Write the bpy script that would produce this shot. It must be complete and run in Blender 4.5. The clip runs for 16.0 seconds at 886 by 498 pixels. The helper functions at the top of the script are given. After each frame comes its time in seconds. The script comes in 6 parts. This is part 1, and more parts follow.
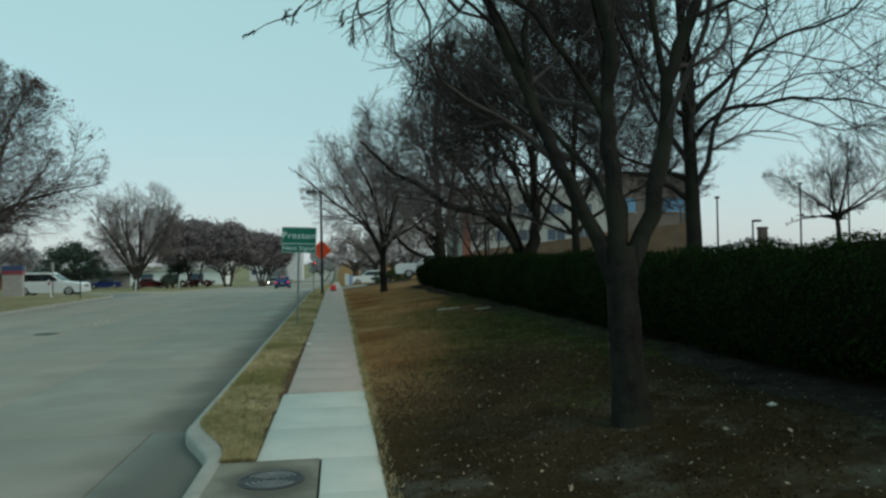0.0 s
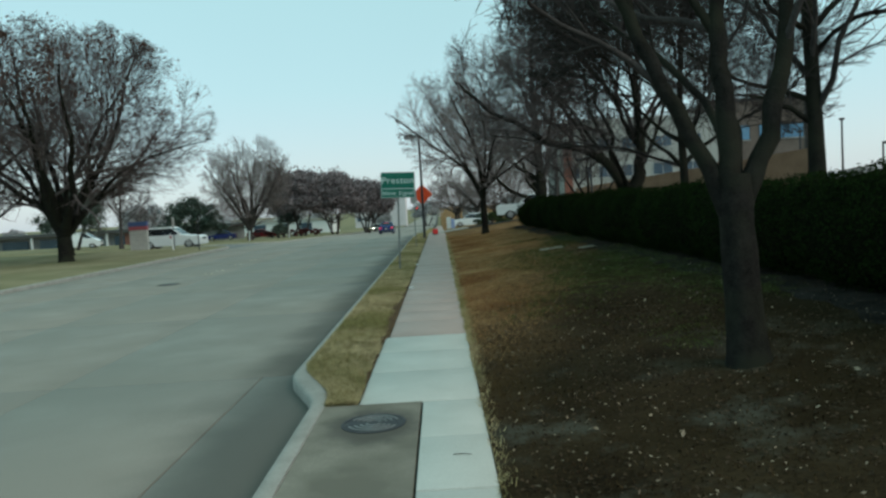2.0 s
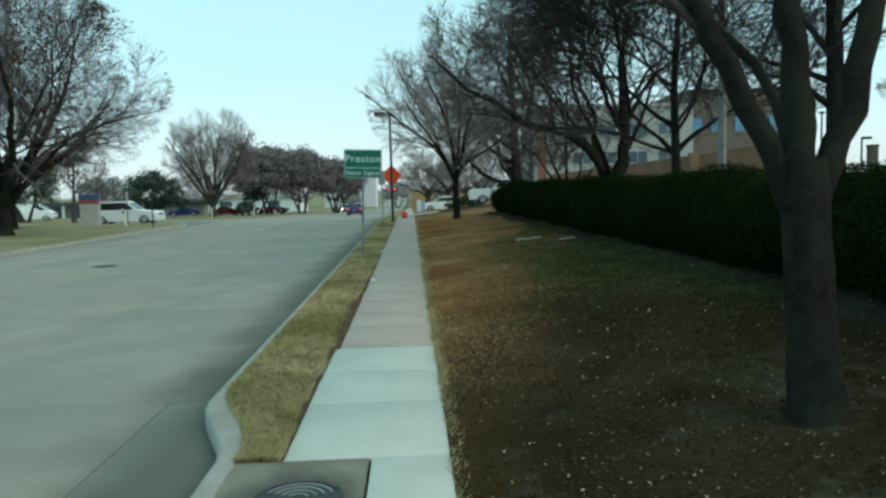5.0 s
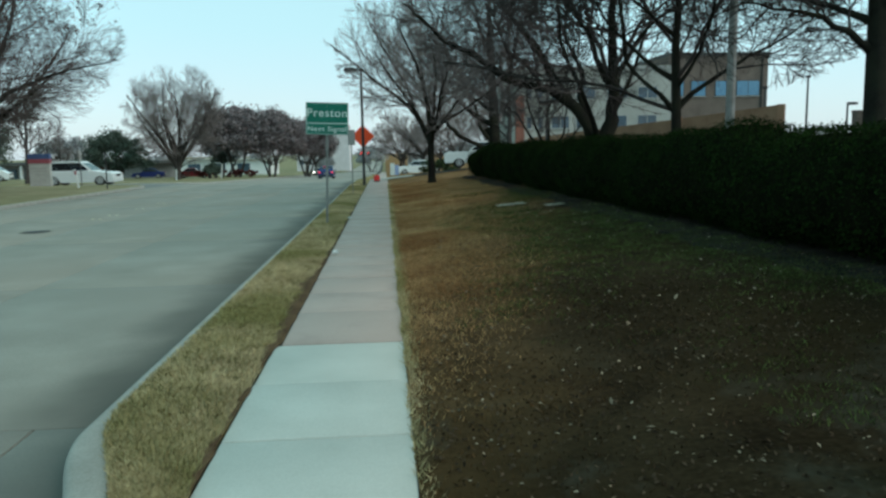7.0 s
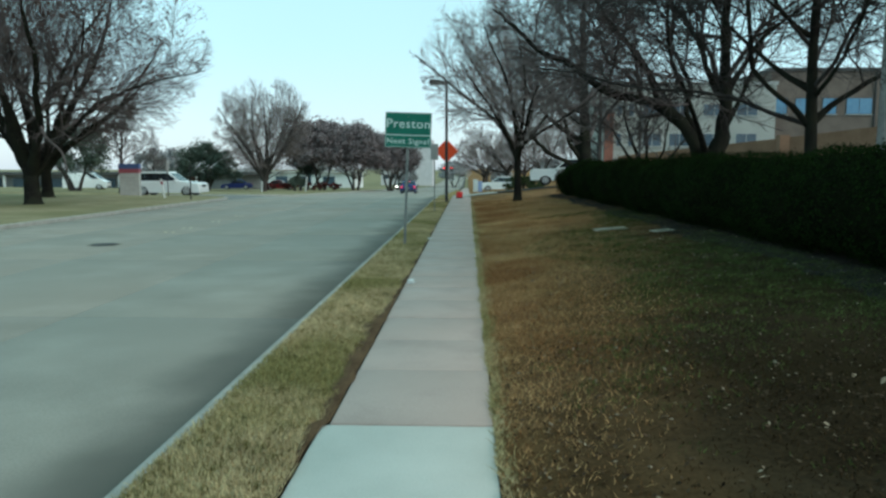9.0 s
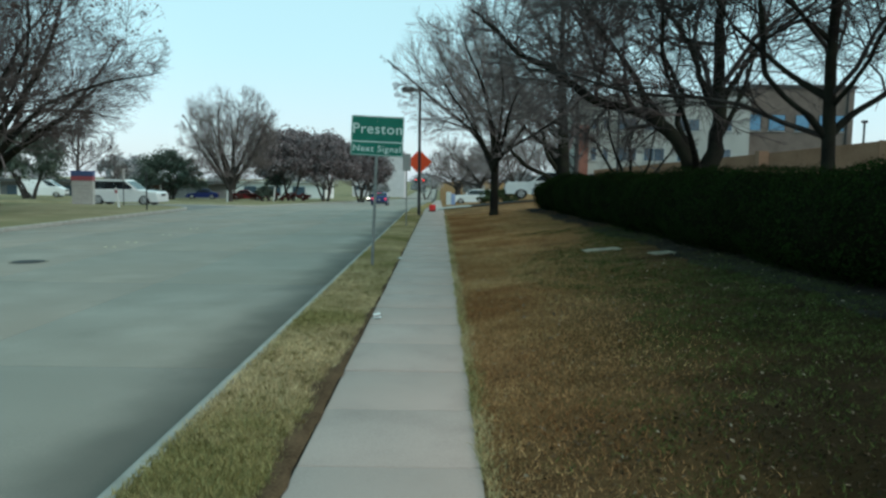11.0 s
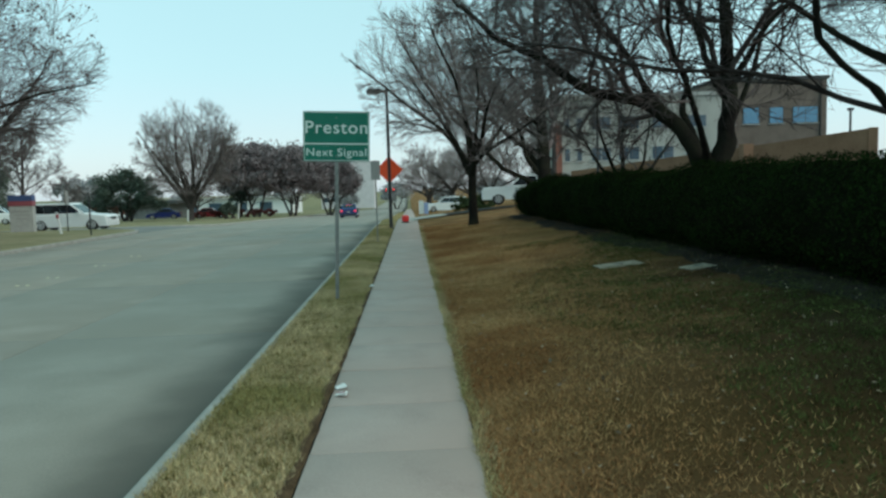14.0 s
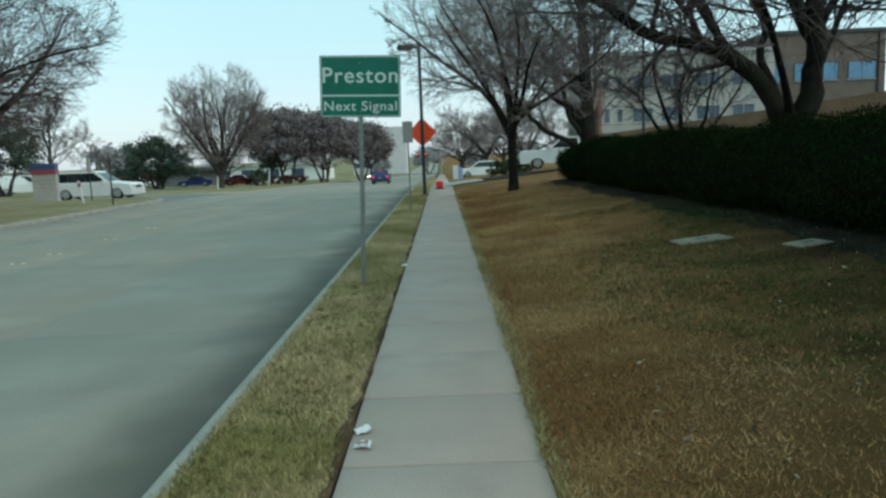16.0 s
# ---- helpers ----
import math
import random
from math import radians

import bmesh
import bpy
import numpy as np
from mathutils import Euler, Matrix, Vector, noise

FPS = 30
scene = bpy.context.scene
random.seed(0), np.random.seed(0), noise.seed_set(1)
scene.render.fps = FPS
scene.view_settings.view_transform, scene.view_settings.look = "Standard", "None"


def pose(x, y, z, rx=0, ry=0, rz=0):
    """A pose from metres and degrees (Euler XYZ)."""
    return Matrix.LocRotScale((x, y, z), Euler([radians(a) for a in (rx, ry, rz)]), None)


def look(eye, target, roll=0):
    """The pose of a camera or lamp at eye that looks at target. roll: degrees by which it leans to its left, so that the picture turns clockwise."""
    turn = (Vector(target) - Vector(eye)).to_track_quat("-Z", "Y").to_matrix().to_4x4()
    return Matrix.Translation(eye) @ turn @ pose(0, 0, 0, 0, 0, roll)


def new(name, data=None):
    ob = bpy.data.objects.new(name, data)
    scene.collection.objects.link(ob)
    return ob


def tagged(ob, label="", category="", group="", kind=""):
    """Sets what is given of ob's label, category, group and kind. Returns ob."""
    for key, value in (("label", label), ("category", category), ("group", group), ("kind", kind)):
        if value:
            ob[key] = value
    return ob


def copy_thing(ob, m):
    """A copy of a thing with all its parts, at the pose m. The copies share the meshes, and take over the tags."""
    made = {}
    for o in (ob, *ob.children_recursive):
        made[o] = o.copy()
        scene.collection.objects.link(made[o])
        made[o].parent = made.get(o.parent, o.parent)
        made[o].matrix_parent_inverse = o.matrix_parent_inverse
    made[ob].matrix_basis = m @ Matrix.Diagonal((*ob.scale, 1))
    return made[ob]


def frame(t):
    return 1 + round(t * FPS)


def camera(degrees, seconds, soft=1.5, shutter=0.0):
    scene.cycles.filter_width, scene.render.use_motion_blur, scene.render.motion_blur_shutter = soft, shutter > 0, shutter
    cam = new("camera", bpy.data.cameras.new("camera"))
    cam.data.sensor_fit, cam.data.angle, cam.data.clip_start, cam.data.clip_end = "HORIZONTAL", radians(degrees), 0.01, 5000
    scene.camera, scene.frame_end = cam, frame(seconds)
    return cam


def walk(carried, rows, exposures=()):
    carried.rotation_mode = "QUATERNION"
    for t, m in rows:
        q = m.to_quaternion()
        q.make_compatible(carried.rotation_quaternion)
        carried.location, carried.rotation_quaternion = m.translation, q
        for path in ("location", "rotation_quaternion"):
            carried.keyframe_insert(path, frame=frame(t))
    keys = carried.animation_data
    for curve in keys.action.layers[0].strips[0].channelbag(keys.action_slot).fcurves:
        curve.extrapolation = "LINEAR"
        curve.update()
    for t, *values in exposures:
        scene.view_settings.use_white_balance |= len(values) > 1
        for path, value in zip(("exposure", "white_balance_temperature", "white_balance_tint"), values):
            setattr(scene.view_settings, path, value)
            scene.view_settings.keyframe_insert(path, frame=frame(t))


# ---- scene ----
cam = camera(62.7, 16.0, soft=2.6)
PATH = [
    (0, (0.194, 0.719, 2.04), (0.483, 2.698, 2.07), -1.0),
    (0.5, (0.123, 0.736, 2.049), (0.389, 2.718, 2.083), 0.0),
    (1, (0.173, 0.749, 2.056), (0.343, 2.742, 2.084), -1.2),
    (1.5, (0.218, 0.736, 2.072), (0.338, 2.732, 2.035), -3.7),
    (2, (0.293, 0.991, 2.011), (0.296, 2.988, 1.892), -3.4),
    (2.5, (0.094, 1.235, 2.021), (0.253, 3.223, 1.881), 2.6),
    (3, (0.245, 1.531, 1.996), (0.466, 3.51, 1.805), -1.6),
    (3.5, (0.432, 1.951, 1.958), (0.617, 3.93, 1.743), -2.5),
    (4, (0.268, 2.327, 1.992), (0.548, 4.297, 1.793), 2.7),
    (4.2, (0.273, 2.467, 2.028), (0.467, 4.448, 1.833), 1.1),
    (6.3, (0.496, 4.488, 1.938), (0.54, 6.481, 1.786), -2.2),
    (6.5, (0.426, 4.758, 1.899), (0.544, 6.746, 1.714), 0.6),
    (7, (0.466, 5.191, 1.878), (0.618, 7.167, 1.611), -1.0),
    (7.5, (0.601, 5.735, 1.885), (0.616, 7.715, 1.607), -2.4),
    (8, (0.458, 6.153, 1.918), (0.596, 8.135, 1.684), 2.1),
    (8.5, (0.519, 6.671, 1.856), (0.477, 8.654, 1.603), -2.7),
    (9, (0.404, 7.149, 1.875), (0.337, 9.136, 1.653), -0.0),
    (9.2, (0.32, 7.368, 1.851), (0.328, 9.354, 1.618), 1.8),
    (11.5, (0.296, 9.719, 1.873), (0.306, 11.711, 1.69), 0.7),
    (12, (0.147, 10.304, 1.872), (0.172, 12.292, 1.655), 1.0),
    (12.5, (0.222, 10.773, 1.881), (0.154, 12.767, 1.731), -3.0),
    (13, (0.117, 11.257, 1.896), (0.233, 13.248, 1.746), 0.8),
    (13.5, (0.175, 11.755, 1.876), (0.285, 13.745, 1.719), -4.3),
    (14, (0.173, 12.262, 1.865), (0.26, 14.253, 1.697), -1.7),
    (14.5, (0.029, 12.785, 1.866), (0.177, 14.77, 1.665), 0.3),
    (15, (0.184, 13.364, 1.866), (0.217, 15.355, 1.683), -3.4),
    (15.5, (0.013, 13.9, 1.856), (0.149, 15.887, 1.67), 1.5),
    (16, (0.061, 14.403, 1.815), (0.055, 16.386, 1.555), -2.3),
]
EXPOSURES = [(0, -0.36, 6750, 14), (0.5, 0.06, 6650, 15), (1.0, 0.04, 6650, 15), (1.5, -0.08, 6600, 14), (2.0, -0.16, 6600, 14), (2.5, -0.04, 6500, 11), (3.5, 0.1, 6450, 10), (4.0, 0.25, 6400, 8),
             (6.5, -0.12, 6500, 11), (7.0, 0.02, 6350, 11), (7.5, 0.17, 6250, 11), (8.0, 0.15, 6200, 9), (9, 0.14, 6300, 12), (11.5, 0.03, 6400, 14), (12.5, 0.08, 6500, 17), (13, -0.04, 6500, 14), (13.5, 0.0, 6500, 12), (14.5, -0.01, 6500, 13), (15.0, 0.12, 6550, 15), (15.5, -0.09, 6500, 12), (16, 0.04, 6500, 14)]
WORLD_STRENGTH = 1.0
walk(cam, [(t, look(eye, target, roll)) for t, eye, target, roll in PATH], EXPOSURES)

# ---- world and sun: an overcast winter day ----
SUN_EL, SUN_AZ = radians(40), radians(113)
world = bpy.data.worlds.new("overcast")
scene.world = world
world.use_nodes = True
wn, wl = world.node_tree.nodes, world.node_tree.links
wn.clear()
sky = wn.new("ShaderNodeTexSky")
sky.sky_type, sky.sun_disc = "NISHITA", False
sky.sun_elevation, sky.sun_rotation = SUN_EL, SUN_AZ
sky_dim = wn.new("ShaderNodeVectorMath")
sky_dim.operation = "SCALE"
sky_dim.inputs["Scale"].default_value = 0.05
wl.new(sky.outputs[0], sky_dim.inputs[0])
tco = wn.new("ShaderNodeTexCoord")
sep = wn.new("ShaderNodeSeparateXYZ")
wl.new(tco.outputs["Generated"], sep.inputs[0])
ramp = wn.new("ShaderNodeValToRGB")
ramp.color_ramp.elements[0].position, ramp.color_ramp.elements[0].color = 0.0, (0.490, 0.612, 0.668, 1)
ramp.color_ramp.elements[1].position, ramp.color_ramp.elements[1].color = 0.55, (0.37, 0.74, 0.69, 1)
mid = ramp.color_ramp.elements.new(0.16)
mid.color = (0.415, 0.69, 0.685, 1)
wl.new(sep.outputs["Z"], ramp.inputs[0])
cloud = wn.new("ShaderNodeTexNoise")
cloud.inputs["Scale"].default_value = 2.2
wl.new(tco.outputs["Generated"], cloud.inputs["Vector"])
cmul = wn.new("ShaderNodeMath")
cmul.operation = "MULTIPLY_ADD"
cmul.inputs[1].default_value, cmul.inputs[2].default_value = 0.10, 0.95
wl.new(cloud.outputs["Fac"], cmul.inputs[0])
cloudy = wn.new("ShaderNodeVectorMath")
cloudy.operation = "SCALE"
wl.new(ramp.outputs[0], cloudy.inputs[0])
wl.new(cmul.outputs[0], cloudy.inputs["Scale"])
mixs = wn.new("ShaderNodeVectorMath")
mixs.operation = "ADD"
wl.new(cloudy.outputs[0], mixs.inputs[0])
wl.new(sky_dim.outputs[0], mixs.inputs[1])
bg = wn.new("ShaderNodeBackground")
bg.inputs["Strength"].default_value = WORLD_STRENGTH
wl.new(mixs.outputs[0], bg.inputs["Color"])
wout = wn.new("ShaderNodeOutputWorld")
wl.new(bg.outputs[0], wout.inputs["Surface"])

sun_data = bpy.data.lights.new("sun", "SUN")
sun_data.energy, sun_data.angle, sun_data.color = 1.4, radians(40), (1.0, 0.87, 0.74)
sun = new("sun", sun_data)
sun.matrix_world = look((40, -17, 36), (0, 0, 0))


# ---- materials ----
def mat(name, a, b, scale=6.0, rough=0.85, bump=0.15, fine=60.0, metal=0.0, island=0.0, c=None, big=0.6, spec=0.3):
    """Two colours mixed by noise at two scales, an optional third by large patches, with fine relief."""
    m = bpy.data.materials.new(name)
    m.use_nodes = True
    n, l = m.node_tree.nodes, m.node_tree.links
    p = n["Principled BSDF"]
    co = n.new("ShaderNodeTexCoord")
    n1 = n.new("ShaderNodeTexNoise")
    n1.inputs["Scale"].default_value, n1.inputs["Detail"].default_value = scale, 6
    n2 = n.new("ShaderNodeTexNoise")
    n2.inputs["Scale"].default_value, n2.inputs["Detail"].default_value = fine, 3
    l.new(co.outputs["Object"], n1.inputs["Vector"])
    l.new(co.outputs["Object"], n2.inputs["Vector"])
    mx = n.new("ShaderNodeMath")
    mx.operation = "MULTIPLY_ADD"
    mx.inputs[1].default_value = 0.45
    l.new(n2.outputs["Fac"], mx.inputs[0])
    half = n.new("ShaderNodeMath")
    half.operation = "MULTIPLY"
    half.inputs[1].default_value = 0.62
    l.new(n1.outputs["Fac"], half.inputs[0])
    l.new(half.outputs[0], mx.inputs[2])
    r = n.new("ShaderNodeValToRGB")
    r.color_ramp.elements[0].position, r.color_ramp.elements[0].color = 0.36, (*a, 1)
    r.color_ramp.elements[1].position, r.color_ramp.elements[1].color = 0.70, (*b, 1)
    l.new(mx.outputs[0], r.inputs[0])
    col = r.outputs[0]
    if c:
        n3 = n.new("ShaderNodeTexNoise")
        n3.inputs["Scale"].default_value, n3.inputs["Detail"].default_value = big, 4
        l.new(co.outputs["Object"], n3.inputs["Vector"])
        r3 = n.new("ShaderNodeValToRGB")
        r3.color_ramp.elements[0].position, r3.color_ramp.elements[1].position = 0.42, 0.62
        l.new(n3.outputs["Fac"], r3.inputs[0])
        mc = n.new("ShaderNodeMix")
        mc.data_type = "RGBA"
        l.new(r3.outputs[0], mc.inputs[0])
        l.new(col, mc.inputs[6])
        mc.inputs[7].default_value = (*c, 1)
        col = mc.outputs[2]
    if island:
        g = n.new("ShaderNodeNewGeometry")
        h = n.new("ShaderNodeHueSaturation")
        mr = n.new("ShaderNodeMapRange")
        mr.inputs["To Min"].default_value, mr.inputs["To Max"].default_value = 1 - island, 1 + island
        l.new(g.outputs["Random Per Island"], mr.inputs["Value"])
        l.new(mr.outputs[0], h.inputs["Value"])
        l.new(col, h.inputs["Color"])
        col = h.outputs[0]
    l.new(col, p.inputs["Base Color"])
    p.inputs["Roughness"].default_value, p.inputs["Metallic"].default_value = rough, metal
    p.inputs["Specular IOR Level"].default_value = spec
    if bump:
        bp = n.new("ShaderNodeBump")
        bp.inputs["Strength"].default_value, bp.inputs["Distance"].default_value = bump, 0.02
        l.new(mx.outputs[0], bp.inputs["Height"])
        l.new(bp.outputs[0], p.inputs["Normal"])
    return m


def stained(m, x_edge, reach, tone):
    """Dirt washed along a gutter: darkens the colour near x_edge with a ragged rim."""
    n, l = m.node_tree.nodes, m.node_tree.links
    p = n["Principled BSDF"]
    src = p.inputs["Base Color"].links[0].from_socket
    g = n.new("ShaderNodeTexCoord")
    s = n.new("ShaderNodeSeparateXYZ")
    l.new(g.outputs["Object"], s.inputs[0])
    nz = n.new("ShaderNodeTexNoise")
    nz.inputs["Scale"].default_value, nz.inputs["Detail"].default_value = 0.7, 4
    l.new(g.outputs["Object"], nz.inputs["Vector"])
    off = n.new("ShaderNodeMath")
    off.operation = "MULTIPLY_ADD"
    off.inputs[1].default_value = reach * 1.3
    l.new(nz.outputs["Fac"], off.inputs[0])
    l.new(s.outputs["X"], off.inputs[2])
    mr = n.new("ShaderNodeMapRange")
    mr.interpolation_type = "SMOOTHSTEP"
    mr.inputs["From Min"].default_value, mr.inputs["From Max"].default_value = x_edge - reach * 0.55, x_edge + reach * 0.75
    mr.inputs["To Max"].default_value = 0.85
    l.new(off.outputs[0], mr.inputs["Value"])
    mx = n.new("ShaderNodeMix")
    mx.data_type = "RGBA"
    l.new(mr.outputs[0], mx.inputs[0])
    l.new(src, mx.inputs[6])
    mx.inputs[7].default_value = (*tone, 1)
    l.new(mx.outputs[2], p.inputs["Base Color"])


def plain(name, colour, rough=0.5, metal=0.0, emit=0.0, spec=0.5):
    m = mat(name, [v * 0.9 for v in colour], colour, 9.0, rough, 0.02, 140.0, metal, spec=spec)
    if emit:
        m.node_tree.nodes["Principled BSDF"].inputs["Emission Color"].default_value = (*colour, 1)
        m.node_tree.nodes["Principled BSDF"].inputs["Emission Strength"].default_value = emit
    return m


M_ROAD = mat("road_concrete", (0.214, 0.198, 0.171), (0.315, 0.289, 0.251), 0.9, 0.85, 0.1, 45, c=(0.250, 0.229, 0.197), big=0.35)
stained(M_ROAD, -1.80, 0.85, (0.080, 0.079, 0.069))


def darkened(m, tone, y_near, y_far):
    """Multiplies the colour darker round the nearest tree, thinning out along the slope."""
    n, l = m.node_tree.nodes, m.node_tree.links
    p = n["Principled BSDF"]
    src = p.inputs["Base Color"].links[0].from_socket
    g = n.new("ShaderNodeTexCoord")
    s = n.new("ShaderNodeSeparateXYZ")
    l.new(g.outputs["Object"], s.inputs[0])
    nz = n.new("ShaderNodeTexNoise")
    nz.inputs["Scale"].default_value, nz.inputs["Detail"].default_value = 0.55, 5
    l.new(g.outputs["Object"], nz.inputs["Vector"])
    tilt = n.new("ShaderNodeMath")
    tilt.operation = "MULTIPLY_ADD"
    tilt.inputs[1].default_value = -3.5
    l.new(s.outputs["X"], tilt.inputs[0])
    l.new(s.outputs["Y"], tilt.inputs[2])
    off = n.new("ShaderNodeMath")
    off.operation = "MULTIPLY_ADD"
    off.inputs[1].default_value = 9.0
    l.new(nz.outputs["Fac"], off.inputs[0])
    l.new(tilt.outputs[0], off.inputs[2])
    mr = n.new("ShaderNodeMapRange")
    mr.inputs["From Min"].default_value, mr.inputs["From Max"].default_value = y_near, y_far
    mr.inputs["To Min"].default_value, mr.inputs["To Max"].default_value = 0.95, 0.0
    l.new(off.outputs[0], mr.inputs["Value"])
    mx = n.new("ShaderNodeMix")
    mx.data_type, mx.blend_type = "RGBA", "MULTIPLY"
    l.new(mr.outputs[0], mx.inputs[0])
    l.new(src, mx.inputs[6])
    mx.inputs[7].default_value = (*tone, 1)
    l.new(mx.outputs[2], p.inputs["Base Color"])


M_ASPHALT = mat("asphalt", (0.13, 0.13, 0.125), (0.20, 0.20, 0.19), 1.2, 0.9, 0.1, 40)
M_TARMAC = mat("dark_asphalt", (0.025, 0.025, 0.024), (0.050, 0.049, 0.047), 1.2, 1.0, 0.1, 40, spec=0.03)
M_KERB = mat("kerb_concrete", (0.225, 0.218, 0.195), (0.36, 0.348, 0.318), 2.5, 0.85, 0.15, 60)
M_WALK = mat("aged_concrete", (0.325, 0.250, 0.224), (0.465, 0.366, 0.330), 1.6, 0.85, 0.12, 70, c=(0.385, 0.298, 0.265), big=0.8)
M_WALKNEW = mat("new_concrete", (0.42, 0.42, 0.385), (0.53, 0.525, 0.485), 1.5, 0.8, 0.08, 70)
M_BOX = mat("inlet_concrete", (0.165, 0.148, 0.118), (0.265, 0.24, 0.195), 1.6, 0.85, 0.12, 60, c=(0.14, 0.127, 0.10), big=1.1)


def ringed(m, cx, cy, r0, r1, tone):
    """Rust and damp spread round an iron lid, with a ragged rim."""
    n, l = m.node_tree.nodes, m.node_tree.links
    p = n["Principled BSDF"]
    src = p.inputs["Base Color"].links[0].from_socket
    g = n.new("ShaderNodeTexCoord")
    flat = n.new("ShaderNodeVectorMath")
    flat.operation = "MULTIPLY_ADD"
    flat.inputs[1].default_value, flat.inputs[2].default_value = (1, 0.8, 0), (-cx, -cy * 0.8, 0)
    l.new(g.outputs["Object"], flat.inputs[0])
    far = n.new("ShaderNodeVectorMath")
    far.operation = "LENGTH"
    l.new(flat.outputs[0], far.inputs[0])
    nz = n.new("ShaderNodeTexNoise")
    nz.inputs["Scale"].default_value, nz.inputs["Detail"].default_value = 5.0, 5
    l.new(g.outputs["Object"], nz.inputs["Vector"])
    off = n.new("ShaderNodeMath")
    off.operation = "MULTIPLY_ADD"
    off.inputs[1].default_value = -0.28
    l.new(nz.outputs["Fac"], off.inputs[0])
    l.new(far.outputs["Value"], off.inputs[2])
    mr = n.new("ShaderNodeMapRange")
    mr.interpolation_type = "SMOOTHSTEP"
    mr.inputs["From Min"].default_value, mr.inputs["From Max"].default_value = r0 - 0.14, r1 - 0.14
    mr.inputs["To Min"].default_value, mr.inputs["To Max"].default_value = 0.8, 0.0
    l.new(off.outputs[0], mr.inputs["Value"])
    mx = n.new("ShaderNodeMix")
    mx.data_type = "RGBA"
    l.new(mr.outputs[0], mx.inputs[0])
    l.new(src, mx.inputs[6])
    mx.inputs[7].default_value = (*tone, 1)
    l.new(mx.outputs[2], p.inputs["Base Color"])


ringed(M_BOX, -0.445, 7.66, 0.27, 0.62, (0.055, 0.050, 0.042))
M_IRON = mat("cast_iron", (0.022, 0.022, 0.026), (0.052, 0.052, 0.056), 18, 0.6, 0.3, 90, 0.15)
M_SOIL = mat("lawn_soil", (0.085, 0.045, 0.020), (0.340, 0.188, 0.086), 1.3, 0.95, 0.6, 26, c=(0.155, 0.086, 0.034), big=0.33, spec=0.03)
M_VERGE = mat("verge_soil", (0.18, 0.128, 0.062), (0.35, 0.255, 0.130), 2.2, 0.95, 0.5, 30, c=(0.19, 0.155, 0.055), big=0.7, spec=0.03)
# Soil colour blackened to stand in for shade at the hedge foot.
M_BEDSHADE = mat("shaded_bed_soil", (0.010, 0.009, 0.008), (0.038, 0.032, 0.028), 3.0, 0.95, 0.7, 40, spec=0.03)
M_MULCH = mat("rotted_leaf", (0.018, 0.013, 0.009), (0.085, 0.058, 0.038), 3.0, 0.9, 0, 20, island=0.6, spec=0.03)
M_RUT = mat("bare_rut_soil", (0.040, 0.025, 0.015), (0.145, 0.094, 0.056), 3.0, 0.95, 0.7, 40, spec=0.03)
M_GRASS_TAN = mat("tan_grass", (0.28, 0.163, 0.074), (0.58, 0.380, 0.188), 0.9, 0.95, 0, 20, island=0.4, c=(0.27, 0.130, 0.056), big=0.4, spec=0.03)
M_GRASS_GREEN = mat("dull_green_grass", (0.034, 0.046, 0.014), (0.100, 0.122, 0.040), 2.0, 0.95, 0, 20, island=0.6, spec=0.03)
M_GRASS_OLIVE = mat("olive_grass", (0.115, 0.105, 0.040), (0.24, 0.205, 0.085), 2.0, 0.95, 0, 20, island=0.5, spec=0.03)
M_GRASS_DRY = mat("dormant_grass", (0.33, 0.260, 0.145), (0.62, 0.500, 0.300), 1.1, 0.9, 0, 20, island=0.45, c=(0.27, 0.24, 0.105), big=0.5, spec=0.03)
M_GRASS_DARK = mat("thin_brown_grass", (0.110, 0.052, 0.022), (0.45, 0.225, 0.094), 0.9, 0.95, 0, 20, island=0.5, c=(0.21, 0.118, 0.046), big=0.33, spec=0.03)
def dusty(m, tone, y_end):
    """Pale dusty bare patches trodden round the foot of the nearest tree."""
    n, l = m.node_tree.nodes, m.node_tree.links
    p = n["Principled BSDF"]
    src = p.inputs["Base Color"].links[0].from_socket
    g = n.new("ShaderNodeTexCoord")
    s = n.new("ShaderNodeSeparateXYZ")
    l.new(g.outputs["Object"], s.inputs[0])
    nz = n.new("ShaderNodeTexNoise")
    nz.inputs["Scale"].default_value, nz.inputs["Detail"].default_value, nz.inputs["Roughness"].default_value = 0.8, 8, 0.68
    l.new(g.outputs["Object"], nz.inputs["Vector"])
    where = n.new("ShaderNodeMapRange")
    where.interpolation_type = "SMOOTHSTEP"
    where.inputs["From Min"].default_value, where.inputs["From Max"].default_value = 0.50, 0.66
    l.new(nz.outputs["Fac"], where.inputs["Value"])
    thin = n.new("ShaderNodeMapRange")
    thin.inputs["From Min"].default_value, thin.inputs["From Max"].default_value = y_end - 4, y_end
    thin.inputs["To Min"].default_value, thin.inputs["To Max"].default_value = 0.85, 0.0
    l.new(s.outputs["Y"], thin.inputs["Value"])
    both = n.new("ShaderNodeMath")
    both.operation = "MULTIPLY"
    l.new(where.outputs[0], both.inputs[0])
    l.new(thin.outputs[0], both.inputs[1])
    mx = n.new("ShaderNodeMix")
    mx.data_type = "RGBA"
    l.new(both.outputs[0], mx.inputs[0])
    l.new(src, mx.inputs[6])
    mx.inputs[7].default_value = (*tone, 1)
    l.new(mx.outputs[2], p.inputs["Base Color"])


